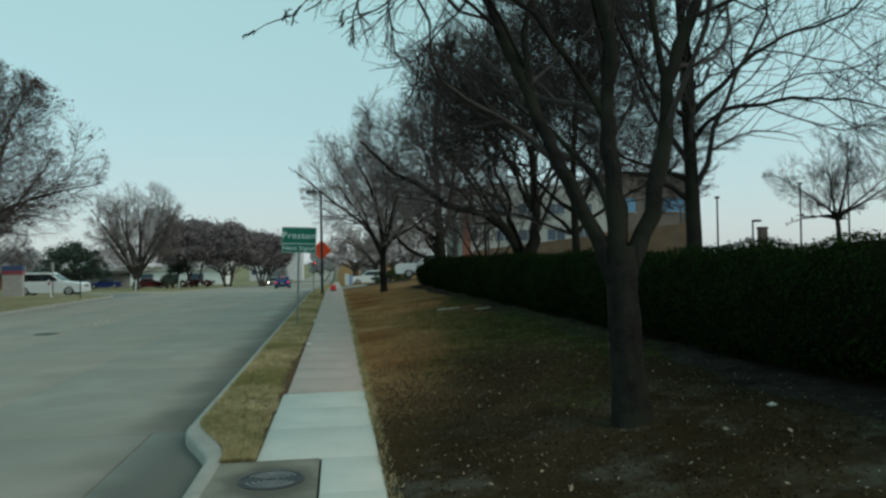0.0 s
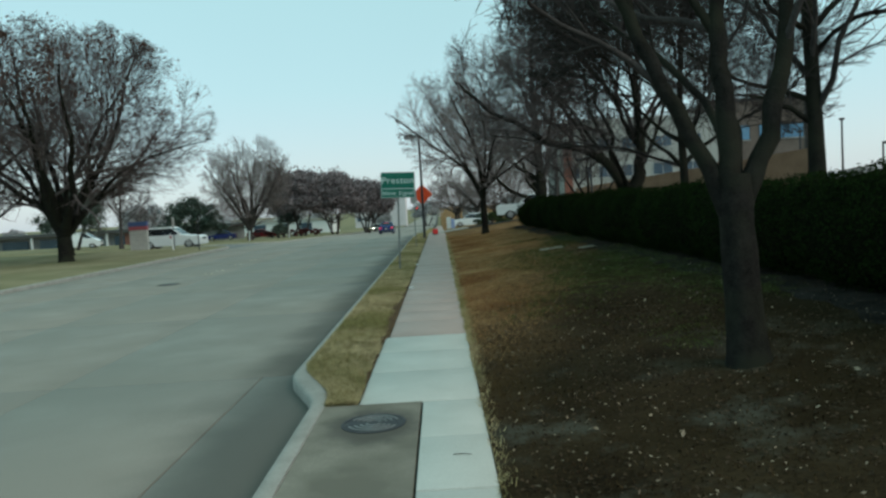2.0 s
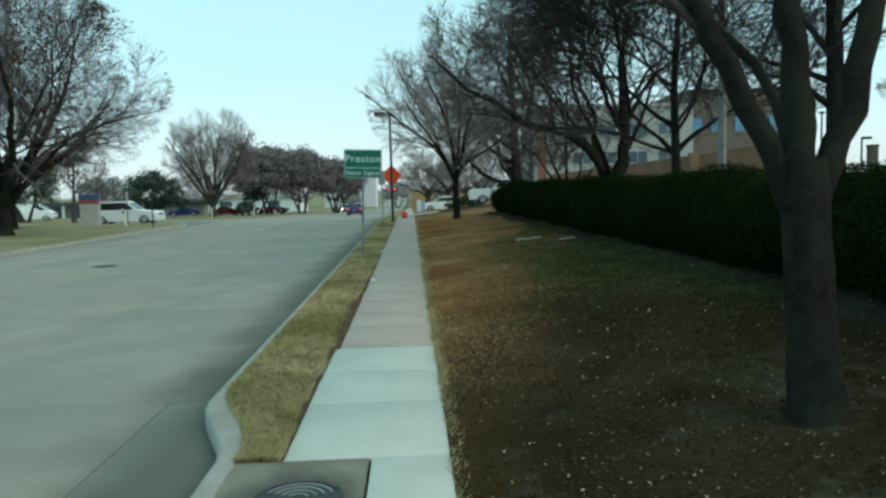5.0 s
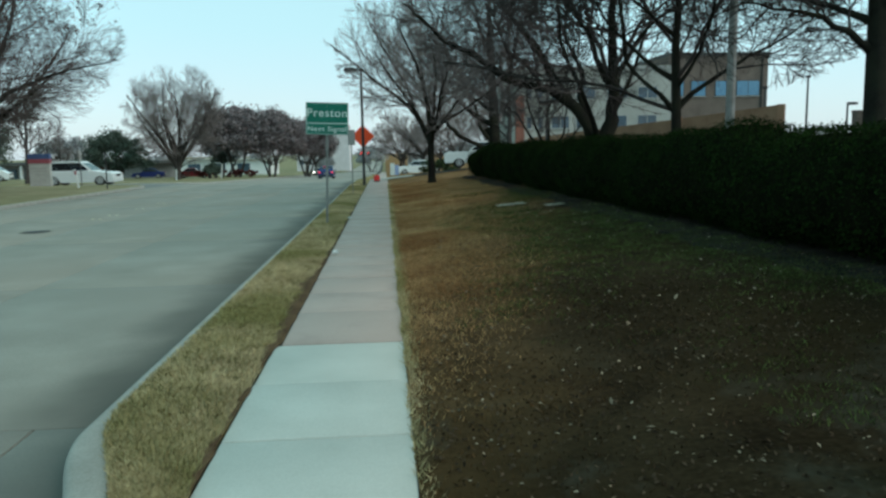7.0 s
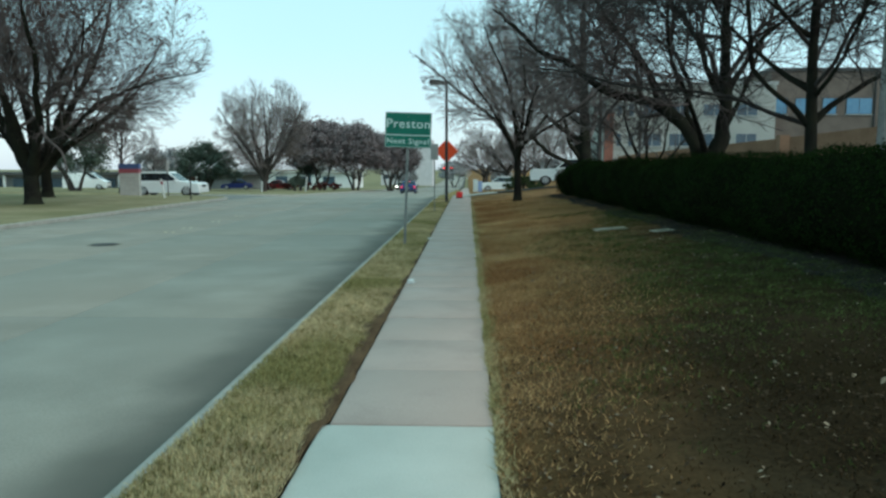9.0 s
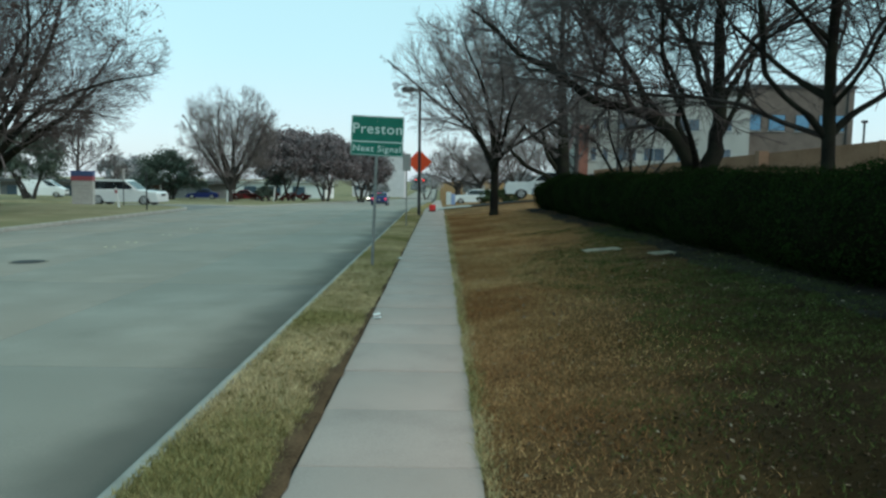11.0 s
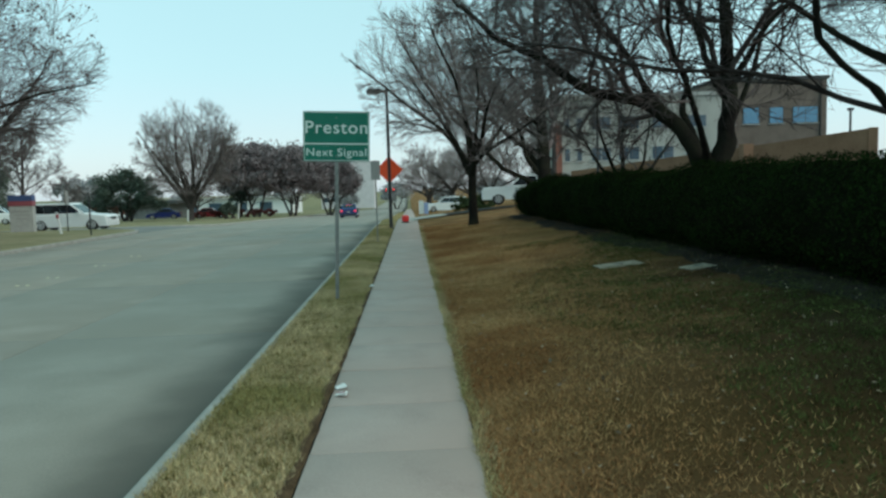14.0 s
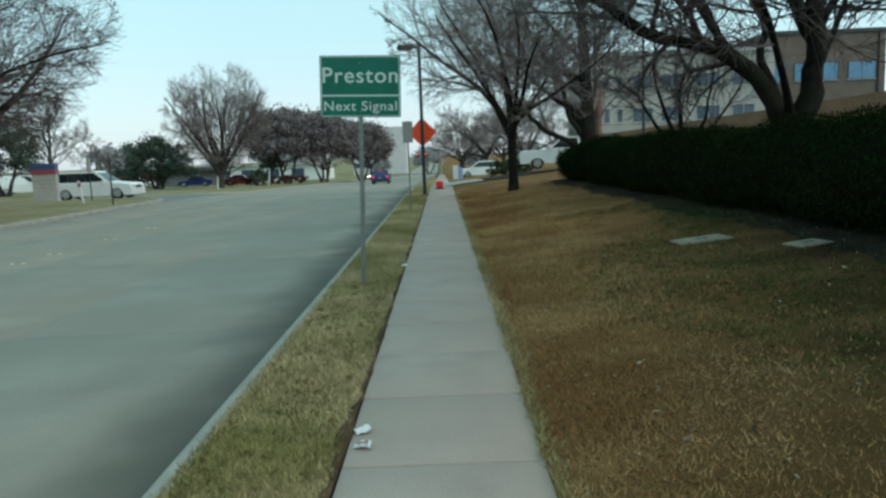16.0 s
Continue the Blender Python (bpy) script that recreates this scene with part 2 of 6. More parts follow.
darkened(M_SOIL, (0.090, 0.125, 0.155), 8.0, 23.0)
darkened(M_GRASS_DARK, (0.125, 0.175, 0.215), 8.0, 23.0)
dusty(M_SOIL, (0.068, 0.064, 0.049), 11.5)
M_LAWN_FAR = mat("far_lawn", (0.185, 0.162, 0.096), (0.30, 0.265, 0.165), 1.0, 0.95, 0.5, 20, c=(0.175, 0.165, 0.09), big=0.2, spec=0.03)
M_LITTER = mat("dry_leaf", (0.10, 0.068, 0.042), (0.36, 0.29, 0.215), 3.0, 0.8, 0, 20, island=0.5, spec=0.03)
M_HEDGE = mat("hedge_leaf", (0.005, 0.011, 0.0025), (0.015, 0.031, 0.007), 2.5, 0.9, 0, 20, island=0.2, spec=0.03)
# Near-black core colour in place of the shade deep among the leaves.
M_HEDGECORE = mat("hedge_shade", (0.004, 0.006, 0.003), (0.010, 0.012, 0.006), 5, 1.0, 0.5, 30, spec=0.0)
M_SHRUB = mat("shrub_leaf", (0.025, 0.040, 0.016), (0.060, 0.085, 0.036), 2.5, 0.85, 0, 20, island=0.3, spec=0.1)
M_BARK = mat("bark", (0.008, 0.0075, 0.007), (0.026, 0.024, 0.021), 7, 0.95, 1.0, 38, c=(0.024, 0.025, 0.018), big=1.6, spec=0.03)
# Lighter than the near bark: distance haze put into the colour.
M_BARKHAZE = mat("grey_bark", (0.040, 0.035, 0.033), (0.095, 0.084, 0.080), 7, 0.95, 0.8, 38, spec=0.03)
M_TWIG = mat("twig_bark", (0.066, 0.054, 0.053), (0.140, 0.117, 0.115), 5, 0.95, 0, 30, island=0.3, spec=0.03)
M_TWIGDARK = mat("dark_twig_bark", (0.030, 0.026, 0.025), (0.075, 0.066, 0.062), 5, 0.95, 0, 30, island=0.3, spec=0.03)
# Twigs of the farther trees, paled in colour to imitate haze.
M_TWIGHAZE = mat("hazed_twig_bark", (0.13, 0.110, 0.108), (0.23, 0.198, 0.194), 5, 0.95, 0, 30, island=0.3, spec=0.03)
M_RUSTLEAF = mat("withered_leaf", (0.045, 0.024, 0.018), (0.12, 0.062, 0.040), 3, 0.85, 0, 20, island=0.5, spec=0.1)
M_EVERGREEN = mat("evergreen_leaf", (0.048, 0.068, 0.054), (0.098, 0.126, 0.100), 1.2, 0.8, 0, 20, island=0.5, spec=0.1)
# Leaf colour lightened and purpled to stand in for distance haze.
M_OAKHAZE = mat("hazed_oak_leaf", (0.140, 0.118, 0.122), (0.240, 0.205, 0.210), 0.8, 0.85, 0, 20, island=0.5, spec=0.1)
M_REDBUSH = mat("red_shrub_leaf", (0.045, 0.014, 0.014), (0.11, 0.035, 0.032), 2, 0.8, 0, 20, island=0.5, spec=0.1)
M_POST = mat("galvanised_post", (0.17, 0.17, 0.165), (0.30, 0.30, 0.29), 6, 0.55, 0.1, 60, 0.5)
M_BLACKPOLE = mat("dark_pole_paint", (0.022, 0.022, 0.025), (0.045, 0.045, 0.048), 5, 0.5, 0.05, 60)
M_GREEN = mat("green_sheeting", (0.0, 0.125, 0.085), (0.005, 0.160, 0.112), 3, 0.45, 0.0, 60)
M_WHITESHEET = plain("white_sheeting", (0.62, 0.72, 0.68), 0.5)
M_ORANGE = plain("orange_sheeting", (1.0, 0.085, 0.012), 0.5)
M_GREYSHEET = plain("sign_back", (0.33, 0.32, 0.31), 0.5, 0.3)
M_REDPLASTIC = plain("red_plastic", (0.78, 0.03, 0.03), 0.45)
M_WHITEPAINT = plain("white_paint", (0.72, 0.74, 0.73), 0.5)
M_TANWALL = mat("tan_brick_wall", (0.19, 0.098, 0.060), (0.27, 0.150, 0.095), 0.8, 0.9, 0.2, 9)
M_BRICK = mat("brown_brick", (0.12, 0.092, 0.077), (0.19, 0.148, 0.126), 0.7, 0.9, 0.2, 9)
M_REDBRICK = mat("red_brick", (0.19, 0.075, 0.055), (0.28, 0.12, 0.09), 0.7, 0.9, 0.2, 9)
M_STUCCO = mat("pale_stucco", (0.33, 0.325, 0.30), (0.44, 0.43, 0.40), 0.5, 0.9, 0.1, 12)
M_WINDOW = mat("window_glass", (0.035, 0.06, 0.085), (0.06, 0.10, 0.14), 0.4, 0.12, 0.0, 3, spec=0.6)
M_BLUEWIN = mat("blue_film_glass", (0.06, 0.19, 0.33), (0.10, 0.27, 0.42), 0.4, 0.12, 0.0, 3, spec=0.6)
M_ROOF = mat("dark_roof", (0.06, 0.06, 0.06), (0.10, 0.10, 0.10), 1, 0.9, 0.1, 20)
M_GLASS = plain("dark_car_glass", (0.012, 0.014, 0.016), 0.08, spec=0.7)
M_TYRE = mat("tyre_rubber", (0.012, 0.012, 0.012), (0.03, 0.03, 0.03), 20, 0.85, 0.1, 90)
M_RIM = plain("alloy_rim", (0.55, 0.56, 0.57), 0.3, 0.8)
M_CARWHITE = plain("white_car_paint", (0.74, 0.77, 0.77), 0.25)
M_CARBLUE = plain("blue_car_paint", (0.010, 0.020, 0.11), 0.25)
M_CARSILVER = plain("silver_car_paint", (0.42, 0.43, 0.40), 0.25, 0.4)
M_CARRED = plain("dark_red_car_paint", (0.14, 0.015, 0.02), 0.25)
M_TRIM = plain("black_trim", (0.02, 0.02, 0.02), 0.5)
M_LAMPON = plain("headlamp_lit", (1.0, 0.97, 0.85), 0.2, emit=6.0)
M_LAMPOFF = plain("headlamp_glass", (0.6, 0.62, 0.62), 0.12)
M_TAILON = plain("tail_lamp_lit", (1.0, 0.05, 0.10), 0.2, emit=0.35)
M_SIGNAL = plain("signal_red_lit", (1.0, 0.03, 0.02), 0.3, emit=4.0)
M_BLUEBOARD = plain("pale_blue_board", (0.30, 0.38, 0.62), 0.5)
M_BLUEPANEL = plain("blue_sign_panel", (0.05, 0.09, 0.22), 0.5)
M_REDPANEL = plain("red_sign_panel", (0.30, 0.07, 0.09), 0.5)
M_LID = mat("weathered_lid_concrete", (0.23, 0.20, 0.155), (0.34, 0.295, 0.235), 5, 0.9, 0.2, 50)
M_SCRAP = mat("dirty_paper", (0.30, 0.29, 0.26), (0.46, 0.45, 0.42), 20, 0.9, 0.1, 50)
M_STONE = mat("pale_stone", (0.34, 0.34, 0.33), (0.46, 0.46, 0.44), 4, 0.85, 0.1, 50)
M_STUD = plain("stud_ceramic", (0.55, 0.48, 0.30), 0.4)
M_JOINT = mat("joint_dirt", (0.02, 0.018, 0.015), (0.05, 0.045, 0.035), 8, 1.0, 0.2, 60)
# Far leaves and walls carry the mist in their pale colours.
M_MISTLEAF = mat("misted_far_leaf", (0.30, 0.30, 0.31), (0.40, 0.40, 0.41), 0.8, 0.85, 0, 20, island=0.2, spec=0.1)
M_MISTWALL = mat("misted_stucco_wall", (0.50, 0.48, 0.49), (0.60, 0.58, 0.59), 0.5, 0.9, 0.1, 12)
M_FENCE = mat("weathered_fence", (0.19, 0.19, 0.19), (0.28, 0.28, 0.275), 3, 0.9, 0.2, 40)


# ---- mesh helpers ----
def mesh_from_arrays(name, verts, faces, material, smooth=False):
    """One mesh from an (n,3) array and an (m,k) array of equal-sided faces."""
    verts, faces = np.asarray(verts, np.float32), np.asarray(faces, np.int32)
    me = bpy.data.meshes.new(name)
    k = faces.shape[1]
    me.vertices.add(len(verts))
    me.vertices.foreach_set("co", verts.ravel())
    me.loops.add(faces.size)
    me.loops.foreach_set("vertex_index", faces.ravel())
    me.polygons.add(len(faces))
    me.polygons.foreach_set("loop_start", np.arange(0, faces.size, k, dtype=np.int32))
    me.polygons.foreach_set("loop_total", np.full(len(faces), k, np.int32))
    if smooth:
        me.polygons.foreach_set("use_smooth", np.ones(len(faces), bool))
    me.update(calc_edges=True)
    me.validate()
    me.materials.append(material)
    return me


def child(name, me, parent, label="", kind=""):
    ob = new(name, me)
    ob.parent = parent
    return tagged(ob, label, kind=kind)


def part(name, bm, material, parent=None, label="", smooth=False):
    me = bpy.data.meshes.new(name)
    bmesh.ops.recalc_face_normals(bm, faces=bm.faces)
    bm.to_mesh(me)
    bm.free()
    if smooth:
        me.polygons.foreach_set("use_smooth", np.ones(len(me.polygons), bool))
    me.materials.append(material)
    return child(name, me, parent, label)


def empty(name, m, label, category, group="", kind=""):
    ob = new(name)
    ob.empty_display_size = 0.3
    ob.matrix_basis = m
    return tagged(ob, label, category, group, kind)


def box(bm, x0, x1, y0, y1, z0, z1, bevel=0.0):
    r = bmesh.ops.create_cube(bm, size=1.0, matrix=Matrix.Translation(((x0 + x1) / 2, (y0 + y1) / 2, (z0 + z1) / 2)) @ Matrix.Diagonal((x1 - x0, y1 - y0, z1 - z0, 1)))
    if bevel:
        es = list({e for v in r["verts"] for e in v.link_edges})
        bmesh.ops.bevel(bm, geom=es, offset=bevel, segments=2, affect="EDGES")
    return bm


def boxed(*a, bevel=0.0):
    return box(bmesh.new(), *a, bevel=bevel)


def rod(bm, p, q, r0, r1=None, sides=12):
    p, q = Vector(p), Vector(q)
    d = q - p
    m = Matrix.Translation((p + q) / 2) @ d.to_track_quat("Z", "Y").to_matrix().to_4x4()
    bmesh.ops.create_cone(bm, cap_ends=True, segments=sides, radius1=r0, radius2=r0 if r1 is None else r1, depth=d.length, matrix=m)
    return bm


def rodded(*a, **k):
    return rod(bmesh.new(), *a, **k)


def prism(outline, y0, y1):
    """A closed outline in (x, z), drawn out from y0 to y1."""
    bm = bmesh.new()
    a = [bm.verts.new((x, y0, z)) for x, z in outline]
    b = [bm.verts.new((x, y1, z)) for x, z in outline]
    bm.faces.new(a)
    bm.faces.new(b[::-1])
    for i in range(len(a)):
        j = (i + 1) % len(a)
        bm.faces.new((a[i], b[i], b[j], a[j]))
    return bm


def text_mesh(words, size, material, m, name, parent, label=""):
    cu = bpy.data.curves.new(name, "FONT")
    cu.space_character = 1.10
    cu.body, cu.size, cu.align_x, cu.align_y, cu.extrude, cu.offset = words, size, "CENTER", "CENTER", 0.002, 0.0015 * size / 0.2
    tmp = new("lettering_source", cu)
    me = bpy.data.meshes.new_from_object(tmp.evaluated_get(bpy.context.evaluated_depsgraph_get()))
    bpy.data.objects.remove(tmp)
    # one object for each letter: islands that share a stretch of the line belong together
    links = {i: i for i in range(len(me.vertices))}

    def root(i):
        while links[i] != i:
            links[i] = links[links[i]]
            i = links[i]
        return i
    for e in me.edges:
        links[root(e.vertices[0])] = root(e.vertices[1])
    islands = {}
    for p in me.polygons:
        islands.setdefault(root(p.vertices[0]), []).append(tuple(p.vertices))
    spans = []
    for faces in islands.values():
        xs = [me.vertices[i].co.x for f in faces for i in f]
        spans.append([min(xs), max(xs), faces])
    spans.sort(key=lambda v: v[0])
    letters = []
    for x0, x1, faces in spans:
        if letters and x0 < letters[-1][1] - 0.5 * min(x1 - x0, letters[-1][1] - letters[-1][0]):
            letters[-1][1] = max(letters[-1][1], x1)
            letters[-1][2] = letters[-1][2] + faces
        else:
            letters.append([x0, x1, faces])
    board = None
    for x0, x1, faces in letters:
        used = sorted({i for f in faces for i in f})
        at = {i: k for k, i in enumerate(used)}
        lm = bpy.data.meshes.new("letter")
        lm.from_pydata([tuple(me.vertices[i].co) for i in used], [], [[at[i] for i in f] for f in faces])
        lm.materials.append(material)
        ob = child("letter", lm, parent, label)
        ob.matrix_basis = m
        board = ob
    return board


# ---- the lie of the land ----
def fall(y):
    """The road falls gently beyond fifty metres."""
    y = np.asarray(y, float)
    d = np.clip(y - 50, 0, 260)
    return -0.023 * d * np.minimum(1, d / 20)


def land(x, y):
    """Height of the grass either side of the road."""
    x, y = np.asarray(x, float), np.asarray(y, float)
    right = 0.01 + 0.1 * np.clip(x - 0.62, 0, 6.0) + 0.035 * np.clip(x - 6.6, 0, 40)
    left = 0.008 * np.clip(-15 - x, 0, 60)
    bump = 0.007 * np.sin(x * 1.7 + y * 0.6) * np.sin(y * 0.9 - x * 0.4) * np.clip(np.abs(x + 7) - 9, 0, 1)
    return np.where(x > -7, right, left) + bump + fall(y)


def grid_mesh(name, xs, ys, zfun, material):
    X, Y = np.meshgrid(np.asarray(xs, float), np.asarray(ys, float))
    V = np.stack([X, Y, zfun(X, Y)], -1).reshape(-1, 3)
    nx, ny = len(xs), len(ys)
    i = (np.arange(ny - 1)[:, None] * nx + np.arange(nx - 1)[None]).ravel()
    F = np.stack([i, i + 1, i + nx + 1, i + nx], 1)
    return mesh_from_arrays(name, V, F, material, True)


KERB_X, ROAD_Z = -1.69, -0.13
YS = list(np.arange(-12, 62, 0.5)) + list(np.arange(62, 140, 2.5)) + list(np.arange(140, 420, 20)) + [500, 700, 1100, 1800, 3000]
FAR_L = [-2500, -1200, -600, -300, -180, -120, -90, -75, -65]


def under(x, y):
    return fall(y) - 0.45 + 0 * x


tagged(new("ground", grid_mesh("ground", [-2600, -800, -300, -120, -60, -30, -15, 0, 10, 30, 80, 300, 900, 2600], [-400, -60] + YS, lambda x, y: under(x, y), M_LAWN_FAR)),
       "broad dormant grassland reaching the misty horizon", "ground", kind="structure")


def lawn_left_z(x, y):
    """The far lawn, cut down where the side drive crosses it."""
    z = land(x, y)
    a = np.arcsin(np.clip((y - 51.6) / 5.4, 0, 1))
    b = np.arcsin(np.clip((x + 18.4) / 3.6, 0, 1))
    mouth = (y > 51.6) & (y < 60) & (x > -14.85 - 3.6 * (1 - np.cos(a)))
    mouth2 = (y > 60) & (y < 67.3 + 4.0 * (1 - np.cos(b))) & (x > -18.4)
    drive = ((y > 57.1) & (y < 67.15)) | mouth | mouth2
    return np.where(drive, fall(y) - 0.4, z)


tagged(new("lawn", grid_mesh("lawn", FAR_L + list(np.arange(-60, -20, 1.25)) + list(np.arange(-20, -15, 0.2)) + [-14.99], sorted(YS + list(np.arange(51.1, 73, 0.17))), lawn_left_z, M_LAWN_FAR)),
       "flat dormant olive-brown lawn across the road", "lawn", kind="structure")
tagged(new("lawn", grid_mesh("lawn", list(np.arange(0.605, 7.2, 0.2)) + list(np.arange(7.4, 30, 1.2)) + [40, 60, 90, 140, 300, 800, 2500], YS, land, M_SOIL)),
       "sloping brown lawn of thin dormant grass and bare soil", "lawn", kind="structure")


def walk_edge(y):
    """Road-side edge of the sidewalk; the newer slabs are a little wider."""
    return np.where(np.asarray(y, float) < 12.3, -0.67, -0.61)


def verge_in(y):
    """Inner edge of the kerb, swung in beside the storm inlet."""
    t = np.clip((np.asarray(y, float) - 8.6) / 2.0, 0, 1)
    t = t * t * (3 - 2 * t)
    return -1.01 + (KERB_X + 0.11 + 1.01) * t


ys_v = np.concatenate([np.arange(8.424, 12, 0.15), np.arange(12, 62, 0.5), np.arange(62, 130, 4)])
us = np.linspace(0, 1, 9)
V = [[(verge_in(y) + (float(walk_edge(y)) - 0.005 - verge_in(y)) * u, y, float(fall(y)) + 0.002 + 0.035 * math.sin(math.pi * u) * min(1, (y - 8.42) / 0.5) + 0.008 * math.sin(y * 3 + u * 5) * min(1, (y - 8.42) / 0.5)) for u in us] for y in ys_v]
n_u, n_y = len(us), len(ys_v)
idx = (np.arange(n_y - 1)[:, None] * n_u + np.arange(n_u - 1)[None]).ravel()
tagged(new("verge", mesh_from_arrays("verge", np.array(V).reshape(-1, 3), np.stack([idx, idx + 1, idx + n_u + 1, idx + n_u], 1), M_VERGE, True)),
       "narrow strip of dormant yellowish grass between kerb and sidewalk", "verge", kind="structure")

# ---- kerbs ----
def swept(name, line, half_out, z_top, material, label):
    """A kerb of rounded section along a line of (x, y); its road face lies on the line and it runs to the given width behind."""
    P = np.array(line, float)
    w = np.array([half_out(y) for y in P[:, 1]]) if callable(half_out) else np.full(len(P), half_out)
    sec = [(0.0, 0.0, -0.34), (0.0, 0.0, -0.05), (0.012, 0.0, -0.022), (0.032, 0.0, -0.005), (0.06, 0.0, 0.0), (-0.02, 1.0, 0.0), (0.0, 1.0, -0.015), (0.0, 1.0, -0.34)]
    T = np.gradient(P, axis=0)
    T /= np.linalg.norm(T, axis=1)[:, None]
    N = np.stack([T[:, 1], -T[:, 0]], 1)
    V = np.zeros((len(P), len(sec), 3))
    for k, (o, share, z) in enumerate(sec):
        V[:, k, :2] = P + N * (o + share * w)[:, None]
        V[:, k, 2] = fall(P[:, 1]) + z_top + z
    n = len(sec)
    i = (np.arange(len(P) - 1)[:, None] * n + np.arange(n - 1)[None]).ravel()
    return tagged(new(name, mesh_from_arrays(name, V.reshape(-1, 3), np.stack([i, i + 1, i + n + 1, i + n], 1), material, False)), label, "kerb", kind="structure")


def kerb_face(y):
    t = min(1, max(0, (y - 8.42) / 1.8))
    return -1.19 + (KERB_X + 1.19) * t * t * (3 - 2 * t)


swept("kerb", [(kerb_face(y), y) for y in list(np.arange(-10, 8, 1.0)) + list(np.arange(8.42, 10.5, 0.1)) + list(np.arange(11, 56, 1.0))], lambda y: 0.17 + 0.085 * math.exp(-((y - 9.5) / 0.75) ** 2), 0.012, M_KERB, "pale worn concrete kerb swinging in beside the storm inlet")
arc = [(-14.8 - 3.6 * (1 - math.cos(a)), 51.6 + 5.4 * math.sin(a)) for a in np.linspace(0, math.pi / 2, 14)]
left = [(-14.8, y) for y in np.arange(-12, 51.6, 1.2)] + arc + [(-20, 57.05), (-40, 57.1), (-70, 57.1)]
swept("kerb", left[::-1], 0.16, 0.015, M_KERB, "weathered concrete kerb curving into the side drive")
arc2 = [(-18.4 + 3.6 * math.sin(a), 67.2 + 4.0 * (1 - math.cos(a))) for a in np.linspace(0, math.pi / 2, 10)]
swept("kerb", ([(-70, 67.2), (-40, 67.2)] + arc2 + [(-14.8, y) for y in np.arange(73, 200, 4)])[::-1], 0.16, 0.015, M_KERB, "weathered concrete kerb beyond the side drive")
swept("kerb", [(KERB_X, y) for y in np.arange(68, 200, 3)], 0.17, 0.012, M_KERB, "pale concrete kerb beyond the side entrance")
tagged(new("side_drive", grid_mesh("side_drive", list(np.arange(-70, -14.7, 3)) + [-14.78], list(np.arange(50.5, 72, 0.7)), lambda x, y: fall(y) + ROAD_Z - 0.008 + 0.10 * np.clip((-15.5 - x) / 2.5, 0, 1), M_ASPHALT)),
       "grey paved side drive meeting the road", "driveway", kind="structure")
tagged(new("side_entrance", grid_mesh("side_entrance", list(np.arange(-1.75, 2.5, 1.05)), list(np.arange(56, 68, 0.8)), lambda x, y: np.maximum(fall(y) + ROAD_Z + 0.012, land(x, y) - 0.1) + 0.14 * np.clip((x + 1) / 2, 0, 1) + 0.02, M_KERB)),
       "pale concrete entrance apron crossing the sidewalk line", "driveway", kind="structure")
tagged(new("side_entrance", grid_mesh("side_entrance", list(np.arange(2.45, 24, 1.2)), list(np.arange(56, 68, 0.8)), lambda x, y: np.maximum(fall(y) + ROAD_Z + 0.012, land(x, y) - 0.1) + 0.158, M_TARMAC)),
       "dark asphalt car park entrance beyond the hedge", "driveway", kind="structure")

# ---- trees ----
def unit(v):
    return v / np.linalg.norm(v)


